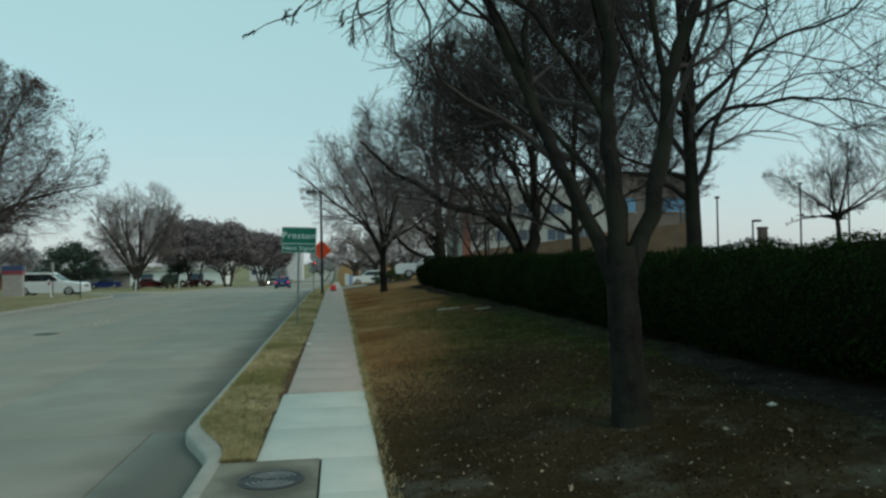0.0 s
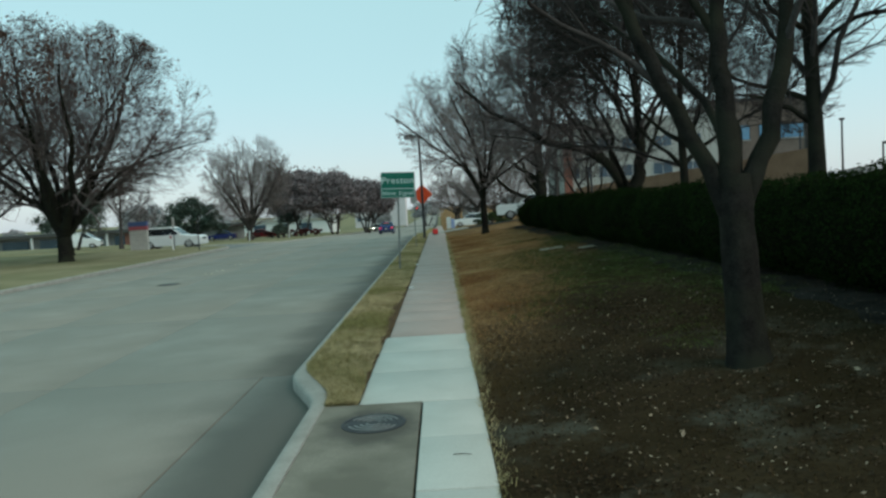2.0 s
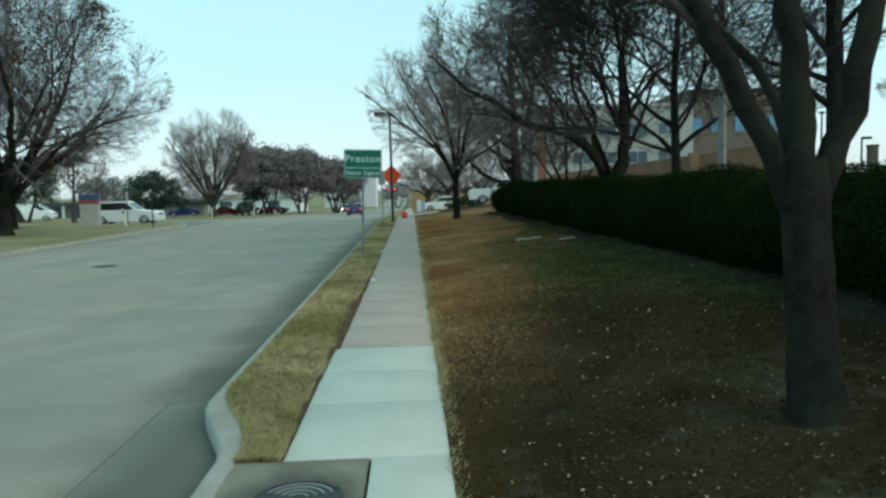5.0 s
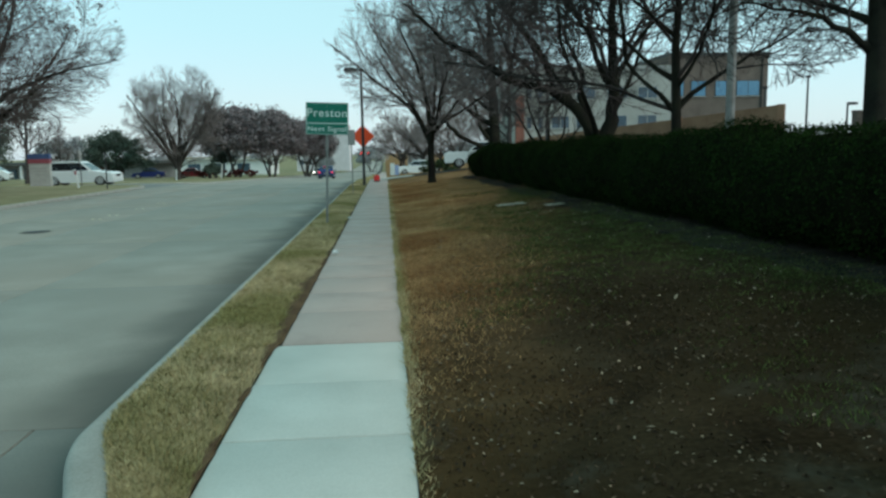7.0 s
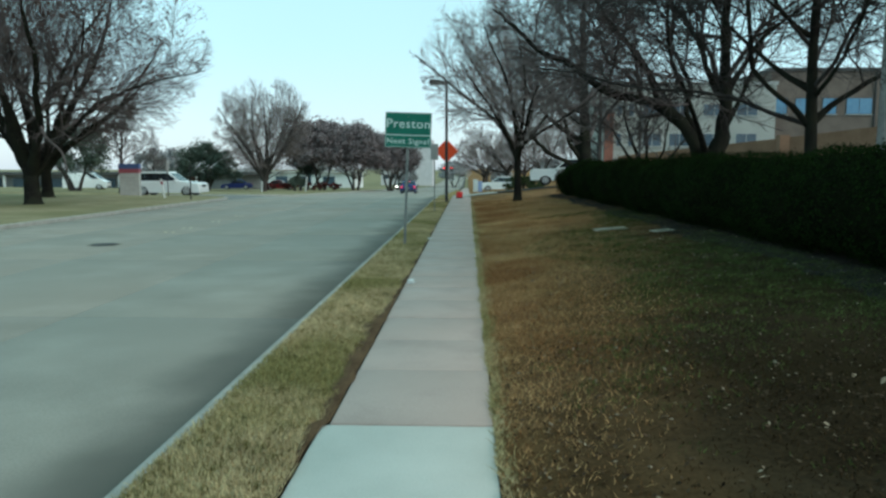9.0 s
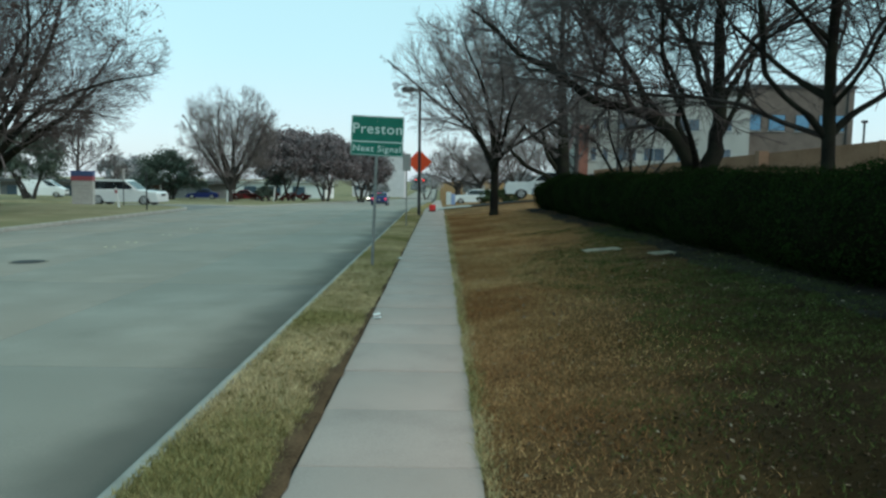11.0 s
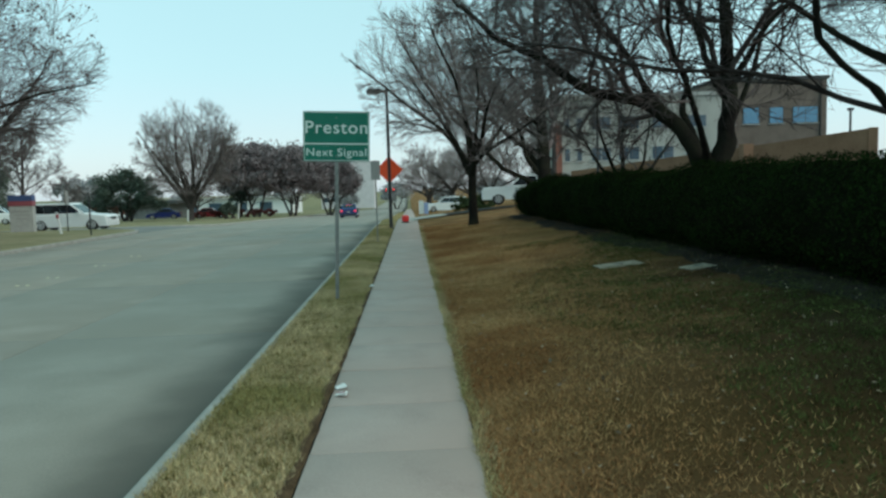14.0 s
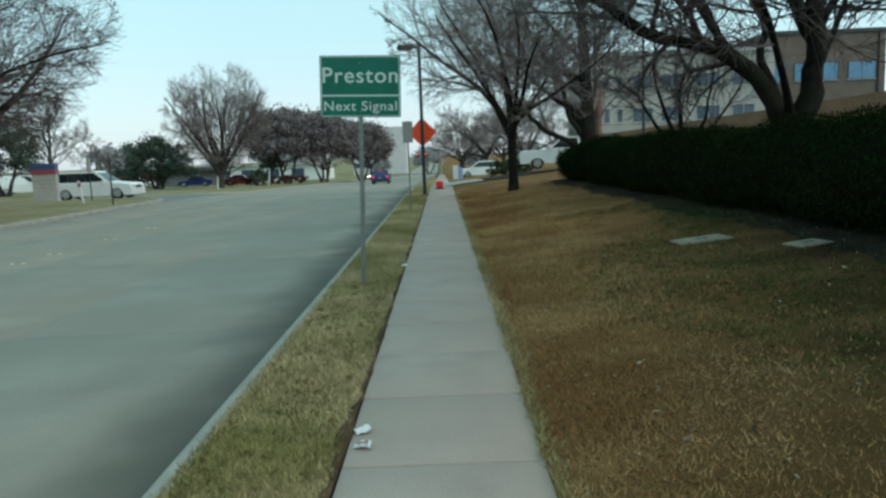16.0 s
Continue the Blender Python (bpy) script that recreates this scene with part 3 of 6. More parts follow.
class Tree:
    """Bare limbs grown level by level: trunk, limbs, branches, sprays, twigs."""

    def __init__(self, seed, origin=(0, 0, 0)):
        self.rng = np.random.RandomState(seed)
        self.levels = {}
        self.origin = np.array(origin, float)

    def stem(self, level, p, d, length, r0, r1, n, wander, lift):
        rng = self.rng
        pts, rad, dirs = [p], [r0], [unit(d)]
        d = unit(d)
        for i in range(1, n):
            d = unit(d + rng.normal(0, wander, 3) + np.array([0, 0, lift]))
            p = p + d * length / (n - 1)
            pts.append(p)
            dirs.append(d)
            rad.append(r0 + (r1 - r0) * (i / (n - 1)) ** 0.8)
        if level == 1:
            rad[0], rad[1] = rad[0] * 1.4, rad[1] * 1.12
        b = (np.array(pts), np.array(rad), np.array(dirs), length)
        self.levels.setdefault((level, n), []).append(b)
        return b

    def guided(self, level, way, r0, keep, wander, lift, reach=9.0):
        """A limb led through a few bends, then growing on by itself to the rim of the crown."""
        rng = self.rng
        W = np.array(way, float)
        ext = np.vstack([2 * W[0] - W[1], W, 2 * W[-1] - W[-2]])
        pts = []
        for k in range(1, len(ext) - 2):
            a, b, c, d = ext[k - 1:k + 3]
            for u in np.arange(0, 1, 1 / max(2, round(np.linalg.norm(c - b) / 0.3))):
                pts.append(0.5 * (2 * b + (c - a) * u + (2 * a - 5 * b + 4 * c - d) * u * u + (3 * b - a - 3 * c + d) * u ** 3))
        for k in range(2, len(pts)):
            pts[k] = pts[k] + rng.normal(0, 0.022, 3)
        pts.append(W[-1])
        d = unit(pts[-1] - pts[-3])
        left = min(reach, keep(pts[-1], d))
        for k in range(int(left / 0.32)):
            d = unit(d + rng.normal(0, wander, 3) + np.array([0, 0, lift]))
            pts.append(pts[-1] + d * 0.32)
        P = np.array(pts)
        D = np.gradient(P, axis=0)
        D /= np.linalg.norm(D, axis=1)[:, None]
        f = np.linspace(0, 1, len(P))
        R = r0 * (1 - 0.88 * f ** 0.62) * (1 + 0.05 * np.sin(f * 31))
        b = (P, R, D, float(np.linalg.norm(np.diff(P, axis=0), axis=1).sum()))
        self.levels.setdefault((level, len(P)), []).append(b)
        return b

    def side(self, d, angle, turn):
        ref = np.array([0, 0, 1.0]) if abs(d[2]) < 0.9 else np.array([1.0, 0, 0])
        u = unit(np.cross(d, ref))
        v = np.cross(d, u)
        return unit(d * math.cos(angle) + (u * math.cos(turn) + v * math.sin(turn)) * math.sin(angle))

    def shoots(self, parents, level, count, ratio, angle, n, wander, lift, start=0.25, thick=0.55, rmin=0.006, keep=None):
        out = []
        rng = self.rng
        for pts, rad, dirs, length in parents:
            turn = rng.uniform(0, 6.28)
            for k in range(count):
                f = start + (1 - start) * (k + rng.uniform(0.1, 0.9)) / count
                i = min(len(pts) - 2, int(f * (len(pts) - 1)))
                w = f * (len(pts) - 1) - i
                p = pts[i] * (1 - w) + pts[i + 1] * w
                r = rad[i] * (1 - w) + rad[i + 1] * w
                turn += 2.4 + rng.uniform(-0.5, 0.5)
                d = self.side(dirs[i], angle * rng.uniform(0.65, 1.3), turn)
                l = length * ratio * rng.uniform(0.65, 1.25) * (1.15 - 0.55 * f)
                if keep:
                    l = min(l, max(keep(p, d) * rng.uniform(0.9, 1.08), 0.22 * l))
                out.append(self.stem(level, p, d, l, max(rmin, r * thick), max(rmin * 0.6, r * thick * 0.3), n, wander, lift))
        return out

    def mesh(self, name, levels, sides, material, flare=0.0):
        VV, FF, base = [], [], 0
        for (lev, n), branches in self.levels.items():
            if lev not in levels:
                continue
            k = sides[lev]
            P = np.array([b[0] for b in branches])
            R = np.array([b[1] for b in branches])
            D = np.array([b[2] for b in branches]).mean(1)
            D /= np.linalg.norm(D, axis=1)[:, None]
            ref = np.where(np.abs(D[:, 2:3]) < 0.9, np.array([[0, 0, 1.0]]), np.array([[1.0, 0, 0]]))
            U = np.cross(D, ref)
            U /= np.linalg.norm(U, axis=1)[:, None]
            W = np.cross(D, U)
            a = np.arange(k) * 2 * np.pi / k
            ring = np.cos(a)[None, None, :, None] * U[:, None, None, :] + np.sin(a)[None, None, :, None] * W[:, None, None, :]
            RR = R[:, :, None, None] * np.ones((1, 1, k, 1))
            if k >= 8:
                RR = RR * (1 + 0.10 * np.sin(a * 3 + 0.7)[None, None, :, None] + self.rng.normal(0, 0.035, RR.shape))
            if flare and lev == 0:
                RR = RR * (1 + flare * np.exp(-(P[:, :, 2] - P[:, :1, 2]) / 0.22))[:, :, None, None]
            Vt = P[:, :, None, :] + ring * RR
            VV.append(Vt.reshape(-1, 3))
            N = len(branches)
            b0 = (np.arange(N) * n * k)[:, None, None]
            s0 = (np.arange(n - 1) * k)[None, :, None]
            j = np.arange(k)[None, None, :]
            q = np.stack([b0 + s0 + j, b0 + s0 + (j + 1) % k, b0 + s0 + k + (j + 1) % k, b0 + s0 + k + j], -1).reshape(-1, 4) + base
            FF.append(q)
            base += N * n * k
        return mesh_from_arrays(name, np.concatenate(VV), np.concatenate(FF), material, True)


def leaf_cards(rng, centres, normals, size, spread):
    """Small folded leaves (two triangles each) about the centres."""
    n = len(centres)
    c = centres + rng.normal(0, spread, (n, 3))
    d = normals + rng.normal(0, 0.7, (n, 3))
    d /= np.linalg.norm(d, axis=1)[:, None]
    u = np.cross(d, rng.normal(0, 1, (n, 3)))
    u /= np.linalg.norm(u, axis=1)[:, None] + 1e-9
    w = np.cross(d, u)
    s = (size * rng.uniform(0.6, 1.4, n))[:, None]
    V = np.stack([c - u * s, c + w * s * 0.5 + d * s * 0.15, c + u * s, c - w * s * 0.5 + d * s * 0.15], 1).reshape(-1, 3)
    F = np.arange(4 * n).reshape(-1, 4)
    return V, F


def bare_tree(name, seed, x, y, z, height, trunk_r, fork, limbs, label, limb_len=None, angle=0.6, branches=8, sprays=9, twigs=11, leaves=0, spread=1.0, trunk_top=None, lean=(0, 0), group="", lift=0.06, twig_r=0.007, twig_mat=None, droop=0.03, env=None, bend=0.12, ways=(), crook=0.2, twig_n=2, taper=0.8):
    """A leafless deciduous tree. limbs: a number of upswept limbs, or a list of (direction, share of length, share of thickness). ways: main limbs led through bends, each (radius, points)."""
    t = Tree(seed)
    th = empty(name, pose(x, y, z), label, "tree", group)
    trunk_len = trunk_top or fork
    tr = t.stem(0, np.array([0, 0, -0.15]), np.array([lean[0], lean[1], 1.0]), trunk_len + 0.15, trunk_r, trunk_r * (taper if not trunk_top else 0.22), 9, 0.025, 0.02)
    ex, z_low, z_top = env or (height * 0.5 * spread, fork, height)
    ex, ox = ex if isinstance(ex, tuple) else (ex, 0.0)
    heart = np.array([ox, 0, (z_low + z_top) / 2])
    half = np.array([ex, ex, (z_top - z_low) / 2 * 1.04])

    def keep(p, d):
        """The way from p along d to the rim of the crown."""
        q, e = (p - heart) / half, d / half
        a, b, c = (e * e).sum(), (q * e).sum(), (q * q).sum() - 1
        disc = b * b - a * c
        if disc <= 0:
            return 0.3
        return max(0.0, (-b + math.sqrt(disc)) / a)
    L = limb_len or (height - fork) * 0.95
    first = []
    if isinstance(limbs, int):
        turn = t.rng.uniform(0, 6.28)
        specs = []
        for i in range(limbs):
            a = angle * t.rng.uniform(0.6, 1.25)
            specs.append(((math.sin(a) * math.cos(turn), math.sin(a) * math.sin(turn), math.cos(a)), t.rng.uniform(0.8, 1.1), t.rng.uniform(0.5, 0.72)))
            turn += 6.28 / limbs + t.rng.uniform(-0.35, 0.35)
    else:
        specs = limbs
    for i, (d, share, thick) in enumerate(specs):
        if trunk_top:
            f = fork / trunk_top + (0.92 - fork / trunk_top) * i / max(1, len(specs) - 1)
            k = f * 8
            j = min(7, int(k))
            p = tr[0][j] * (1 - k + j) + tr[0][j + 1] * (k - j)
            r = tr[1][j] * 0.75
            ln = L * share * (1.1 - 0.6 * (f - fork / trunk_top))
        else:
            p = tr[0][-1] - tr[2][-1] * t.rng.uniform(0.03, 0.22) * fork
            r, ln = trunk_r * 0.95, L * share
        reach = keep(p + np.array([0, 0, 0.6]), unit(np.array(d, float) + np.array([0, 0, lift * 3])))
        ln = max(1.0, reach * t.rng.uniform(0.88, 1.02) * min(1.0, share))
        first.append(t.stem(1, p, np.array(d, float), ln, r * thick, r * thick * 0.18, 12, bend, lift))
    for r, way in ways:
        first.append(t.guided(1, way, r, keep, crook * 0.8, lift))
    par = first + ([tr] if trunk_top else [])
    second = t.shoots(par, 2, branches, 0.50, 0.78, 8, crook, lift * 0.8, 0.20, 0.5, 0.014, keep)
    third = t.shoots(second, 3, sprays, 0.55, 0.66, 5, crook, droop, 0.15, 0.5, 0.008, keep)
    fourth = t.shoots(third, 4, twigs, 0.66, 0.52, twig_n, 0.14, droop, 0.08, 0.6, twig_r, keep)
    # Trunks past 60 m take the haze-lightened bark.
    child("trunk", t.mesh("trunk", (0, 1), {0: 14, 1: 9}, M_BARKHAZE if y > 60 else M_BARK, 0.45), th)
    child("crown", t.mesh("crown", (2, 3, 4), {2: 5, 3: 4, 4: 3}, twig_mat or M_TWIG), th, "tangle of fine bare grey-brown twigs")
    if leaves:
        tips = np.array([b[0][-1] for b in fourth])
        top = tips[:, 2] > np.percentile(tips[:, 2], 40)
        tips = tips[top]
        pick = tips[t.rng.randint(0, len(tips), leaves // 6)].repeat(6, 0)
        V, F = leaf_cards(t.rng, pick, np.tile([0, 0, 1.0], (len(pick), 1)), 0.075, 0.13)
        child("leaves", mesh_from_arrays("leaves", V, F, M_RUSTLEAF), th, "clusters of withered red-brown leaves", "stuff")
    return th


def leafy_tree(name, seed, x, y, z, height, rx, ry, crown_low, material, label, stems=3, clumps=70, per=90, leaf=0.16, category="tree", group="", trunk_r=0.2):
    """An evergreen: leaning stems under a crown of leaf clumps with an uneven rim."""
    rng = np.random.RandomState(seed)
    th = empty(name, pose(x, y, z), label, category, group)
    mid_z, rz = (height + crown_low) / 2, (height - crown_low) / 2
    t = Tree(seed)
    for i in range(stems):
        a = i * 6.28 / stems + rng.uniform(-0.4, 0.4)
        b = t.stem(0, np.array([math.cos(a) * 0.12 * stems, math.sin(a) * 0.12 * stems, -0.1]), np.array([math.cos(a) * 0.45, math.sin(a) * 0.45, 1.0]), mid_z * 1.15, trunk_r, trunk_r * 0.4, 9, 0.08, 0.04)
        kids = t.shoots([b], 1, 6, 0.55, 0.8, 7, 0.1, 0.08, 0.35, 0.6, 0.02)
        t.shoots(kids, 2, 5, 0.5, 0.8, 5, 0.1, 0.05, 0.2, 0.5, 0.012)
    child("trunk", t.mesh("trunk", (0, 1, 2), {0: 10, 1: 7, 2: 5}, M_BARKHAZE, 0.3), th)
    d = rng.normal(0, 1, (clumps, 3))
    d /= np.linalg.norm(d, axis=1)[:, None]
    d[:, 2] = np.where(d[:, 2] < -0.55, -d[:, 2], d[:, 2])
    c = d * (rng.uniform(0.2, 1.15, clumps) ** 0.5)[:, None] * np.array([rx, ry, rz]) * 0.86 + np.array([0, 0, mid_z])
    size = rng.uniform(0.10, 0.28, clumps) * min(rx, ry, rz * 1.4)
    e = rng.normal(0, 1, (clumps, per, 3))
    e /= np.linalg.norm(e, axis=2)[:, :, None]
    pts = c[:, None, :] + e * size[:, None, None] * rng.uniform(0.2, 1.25, (clumps, per, 1)) * np.array([1.15, 1.15, 0.85])
    V, F = leaf_cards(rng, pts.reshape(-1, 3), e.reshape(-1, 3), leaf, leaf * 0.4)
    child("crown", mesh_from_arrays("crown", V, F, material), th, kind="stuff")
    return th


ROW = "trees behind the hedge"
bare_tree("tree", 3, 3.26, 8.12, 0.26, 10.5, 0.190, 1.9, [((0.12, 0.75, 0.62), 1.0, 0.36)],
          "multi-stemmed bare tree with smooth grey bark rising from the brown lawn", leaves=160, branches=8, sprays=6, twigs=6, lift=0.03, twig_r=0.004, twig_mat=M_TWIGDARK, env=((4.9, 0.55), 3.0, 10.5), lean=(0.01, 0.17), crook=0.24, twig_n=3, taper=0.86,
          ways=[(0.122, [(0.0, 0.2, 1.2), (-0.08, 0.29, 1.75), (-0.25, 0.36, 2.12), (-0.60, 0.52, 2.83), (-0.84, 0.68, 3.63), (-1.04, 0.78, 4.17), (-1.25, 0.86, 4.72)]),
                (0.145, [(0.0, 0.2, 1.2), (0.0, 0.32, 1.8), (0.03, 0.48, 2.76), (0.05, 0.64, 3.51), (0.13, 0.76, 4.28), (0.09, 0.86, 4.84)]),
                (0.150, [(0.02, 0.18, 1.0), (0.07, 0.26, 1.5), (0.23, 0.32, 1.88), (0.47, 0.40, 2.25), (0.70, 0.58, 3.11), (0.86, 0.70, 3.80), (1.15, 0.80, 4.50), (1.33, 0.88, 4.90)]),
                (0.060, [(0.10, 0.34, 1.70), (0.19, 0.62, 2.60), (0.10, 0.86, 3.30), (0.24, 1.10, 4.40)]),
                (0.050, [(-0.84, 0.68, 3.60), (-0.86, 0.72, 4.10), (-0.80, 0.80, 4.70)]),
                (0.055, [(0.86, 0.70, 3.75), (0.72, 0.74, 4.25), (0.70, 0.84, 4.90)]),
                (0.034, [(-1.10, 0.80, 4.35), (-1.7, 0.7, 4.85), (-2.4, 0.55, 4.90), (-3.3, 0.4, 4.55), (-4.0, 0.3, 4.1)]),
                (0.034, [(-0.90, 0.72, 4.0), (-1.4, 0.4, 4.65), (-2.1, 0.1, 4.75), (-2.8, -0.1, 4.4)]),
                (0.050, [(0.04, 0.62, 3.35), (-0.32, 0.70, 4.00), (-0.74, 0.78, 4.60), (-1.30, 0.85, 5.0)])])
bare_tree("tree", 11, 8.35, 16.6, 0.75, 13, 0.215, 4.6, 7, "tall dark bare tree with long level limbs behind the hedge", trunk_top=11, angle=1.15, lift=0.03, branches=11, sprays=8, twigs=8, droop=0.02, group=ROW, twig_r=0.006, twig_mat=M_TWIGDARK, env=((5.8, 1.5), 2.4, 13.0), crook=0.22,
          ways=[(0.085, [(-0.05, 0, 2.6), (-0.55, -0.1, 2.85), (-1.3, -0.2, 3.15), (-2.4, -0.3, 3.3)]),
                (0.070, [(-0.05, 0, 3.05), (-0.7, 0.2, 3.35), (-1.5, 0.3, 3.65), (-2.6, 0.5, 4.4)]),
                (0.080, [(0.05, 0, 3.95), (0.7, -0.1, 4.6), (1.6, -0.2, 4.8), (3.4, -0.3, 4.95), (5.0, -0.3, 4.7)]),
                (0.085, [(0.05, 0, 4.55), (0.9, 0.1, 5.3), (2.1, 0.2, 6.3), (4.2, 0.2, 7.1)])])
bare_tree("tree", 12, 7.85, 23.4, 0.75, 12, 0.155, 2.9, 7, "slender bare tree with a straight leader behind the hedge", trunk_top=10, angle=1.0, lift=0.03, branches=15, sprays=10, twigs=13, droop=0.02, group=ROW, twig_r=0.0085, twig_mat=M_TWIGDARK, env=(5.6, 2.0, 11.2), crook=0.23,
          ways=[(0.085, [(0, 0, 1.95), (-0.45, -0.05, 2.45), (-0.93, 0, 2.85), (-1.3, 0, 3.3), (-1.45, -0.1, 4.1)]),
                (0.085, [(0, 0, 2.05), (0.5, 0.1, 2.5), (1.2, 0.1, 2.95), (1.95, 0.2, 3.4)]),
                (0.060, [(0, 0, 2.6), (0.2, -0.9, 3.4), (0.1, -1.8, 4.3)])])
bare_tree("tree", 13, 8.35, 31.9, 0.72, 12.5, 0.40, 1.75, [((-0.2, -0.85, 0.6), 1.0, 0.28), ((-0.35, 0.7, 0.75), 1.0, 0.30), ((0.45, 0.5, 0.8), 1.0, 0.28)],
          "spreading bare tree forked low into thick dark twisting limbs", branches=14, sprays=9, twigs=11, lift=0.03, droop=0.01, group=ROW, twig_r=0.008, env=(7.6, 2.0, 11.6), crook=0.27,
          ways=[(0.310, [(-0.05, 0, 1.35), (-0.45, 0, 2.05), (-0.95, 0.05, 2.75), (-1.75, 0.1, 3.3), (-3.2, 0.2, 3.65), (-4.0, 0.3, 4.2)]),
                (0.320, [(0.1, 0, 1.35), (0.42, 0, 1.95), (0.52, 0, 2.7), (0.58, 0, 3.9), (0.50, 0.1, 5.2), (0.50, 0.1, 6.3)]),
                (0.130, [(-0.25, 0, 1.9), (-0.45, 0.1, 2.5), (-0.68, 0.1, 3.0), (-0.55, 0.2, 3.9), (-1.1, 0.3, 5.0)]),
                (0.140, [(0.56, 0, 3.3), (0.1, -0.1, 3.9), (-0.36, -0.2, 5.0), (-1.0, -0.3, 6.0)]),
                (0.110, [(0.55, 0, 3.5), (1.0, -0.1, 4.3), (1.6, -0.1, 5.3), (2.7, -0.2, 6.2)]),
                (0.110, [(-1.6, 0.1, 3.2), (-2.0, 0.0, 4.2), (-2.9, -0.1, 5.4)])])
bare_tree("tree", 14, 8.0, 39.0, 0.72, 6.8, 0.15, 0.9, 3, "small bare tree with several crooked stems behind the hedge", angle=0.7, branches=8, sprays=7, twigs=9, lift=0.03, droop=0.01, group=ROW, twig_r=0.007, env=(3.2, 1.6, 6.6), crook=0.27,
          ways=[(0.10, [(0, 0, 0.7), (-0.75, 0, 1.7), (-1.3, 0, 2.7), (-2.2, 0.1, 3.4)]),
                (0.10, [(0, 0, 0.7), (0.1, 0, 1.8), (0.05, 0, 2.9), (0.5, 0.1, 3.9)]),
                (0.09, [(0, 0, 0.7), (0.9, 0, 1.4), (1.5, 0, 2.1), (2.1, 0, 3.0)])])
bare_tree("tree", 15, 7.3, 50.5, 0.68, 14, 0.44, 2.0, 12, "large bare tree with a broad dense crown of twigs", trunk_top=12, angle=1.1, lift=0.035, branches=10, sprays=7, twigs=9, droop=0.02, group=ROW, twig_r=0.009, env=(7.0, 1.8, 12.8), crook=0.22, twig_mat=M_TWIGHAZE,
          ways=[(0.20, [(0, 0, 0.9), (-1.0, -0.1, 1.5), (-2.3, -0.2, 2.2), (-3.4, -0.3, 3.4), (-4.2, -0.3, 4.6)]),
                (0.16, [(-0.1, 0, 1.5), (-0.9, -0.2, 2.6), (-1.3, -0.3, 4.0), (-2.2, -0.4, 5.6)])])
bare_tree("tree", 16, 2.88, 43.6, 0.23, 11.3, 0.20, 2.6, 10, "bare street tree with an upswept dense crown beside the sidewalk", angle=0.68, lift=0.012, bend=0.08, branches=11, sprays=7, twigs=10, twig_r=0.007, env=(4.9, 2.0, 11.4), crook=0.17, twig_mat=M_TWIGHAZE)
bare_tree("tree", 19, 10.5, 64.0, 0.4, 12.0, 0.25, 2.4, 9, "bare tree beside the car park entrance", trunk_top=10, angle=1.0, lift=0.03, branches=8, sprays=7, twigs=8, droop=0.02, group=ROW, twig_r=0.009, twig_mat=M_TWIGHAZE, env=(5.5, 2.2, 12.0))
bare_tree("tree", 17, 40.5, 54.5, 1.8, 10.6, 0.2, 3.6, 10, "bare umbrella-shaped tree in the open beyond the hedge", angle=1.1, branches=9, sprays=9, twigs=10, lift=0.02, twig_r=0.008, env=(5.6, 3.6, 10.6))
OAKS = "trees across the road"
bare_tree("tree", 21, -21.5, 43.2, 0.05, 14.9, 0.40, 1.9, 6, "broad bare oak keeping clusters of withered brown leaves", angle=0.75, branches=12, sprays=9, twigs=11, leaves=9000, group=OAKS, lift=0.03, twig_r=0.008, env=((8.8, 0.3), 2.4, 13.3), crook=0.16,
          ways=[(0.19, [(0.1, 0, 1.4), (1.0, 0, 2.4), (2.3, 0, 3.8), (3.6, 0, 5.0), (5.8, 0.1, 5.9)]),
                (0.20, [(0.05, 0, 1.6), (0.3, 0, 3.0), (0.5, 0, 4.4), (1.4, 0.1, 5.7), (2.7, 0.2, 8.2)]),
                (0.13, [(0.8, 0, 2.2), (1.2, -0.2, 3.4), (1.9, -0.3, 4.8), (3.0, -0.4, 7.0)]),
                (0.15, [(-0.1, 0, 1.6), (-1.0, 0, 3.0), (-1.9, 0.1, 4.2), (-3.8, 0.2, 5.6)])])
bare_tree("tree", 22, -25.3, 51.0, 0.07, 14.6, 0.34, 2.2, 7, "broad bare oak standing behind its twin", angle=0.85, branches=10, sprays=8, twigs=9, leaves=3600, group=OAKS, lift=0.03, twig_r=0.008, env=(7.8, 2.6, 13.6), crook=0.17,
          ways=[(0.15, [(0, 0, 1.8), (1.0, 0, 3.4), (2.4, 0, 4.9), (4.4, 0, 6.0)])])
bare_tree("tree", 26, -27.4, 43.6, 0.09, 14.8, 0.36, 1.9, 6, "broad bare oak with low limbs leaning over the lawn", angle=0.8, branches=9, sprays=8, twigs=9, leaves=3000, group=OAKS, lift=0.03, twig_r=0.008, env=(7.6, 2.6, 14.0), crook=0.17,
          ways=[(0.17, [(0.1, 0, 1.5), (0.7, 0, 2.9), (1.3, 0, 4.4), (2.7, 0, 5.8), (4.6, 0, 7.2)]),
                (0.13, [(0.2, 0, 1.7), (1.7, 0, 2.6), (3.2, 0, 3.6), (4.8, 0.2, 4.6)])])
bare_tree("tree", 23, -31.55, 73.5, -0.4, 8.9, 0.20, 2.4, 12, "young bare tree with thin upswept branches", trunk_top=7.5, angle=0.95, branches=8, sprays=7, twigs=7, group=OAKS, lift=0.03, twig_r=0.012, env=(3.8, 2.0, 8.9))
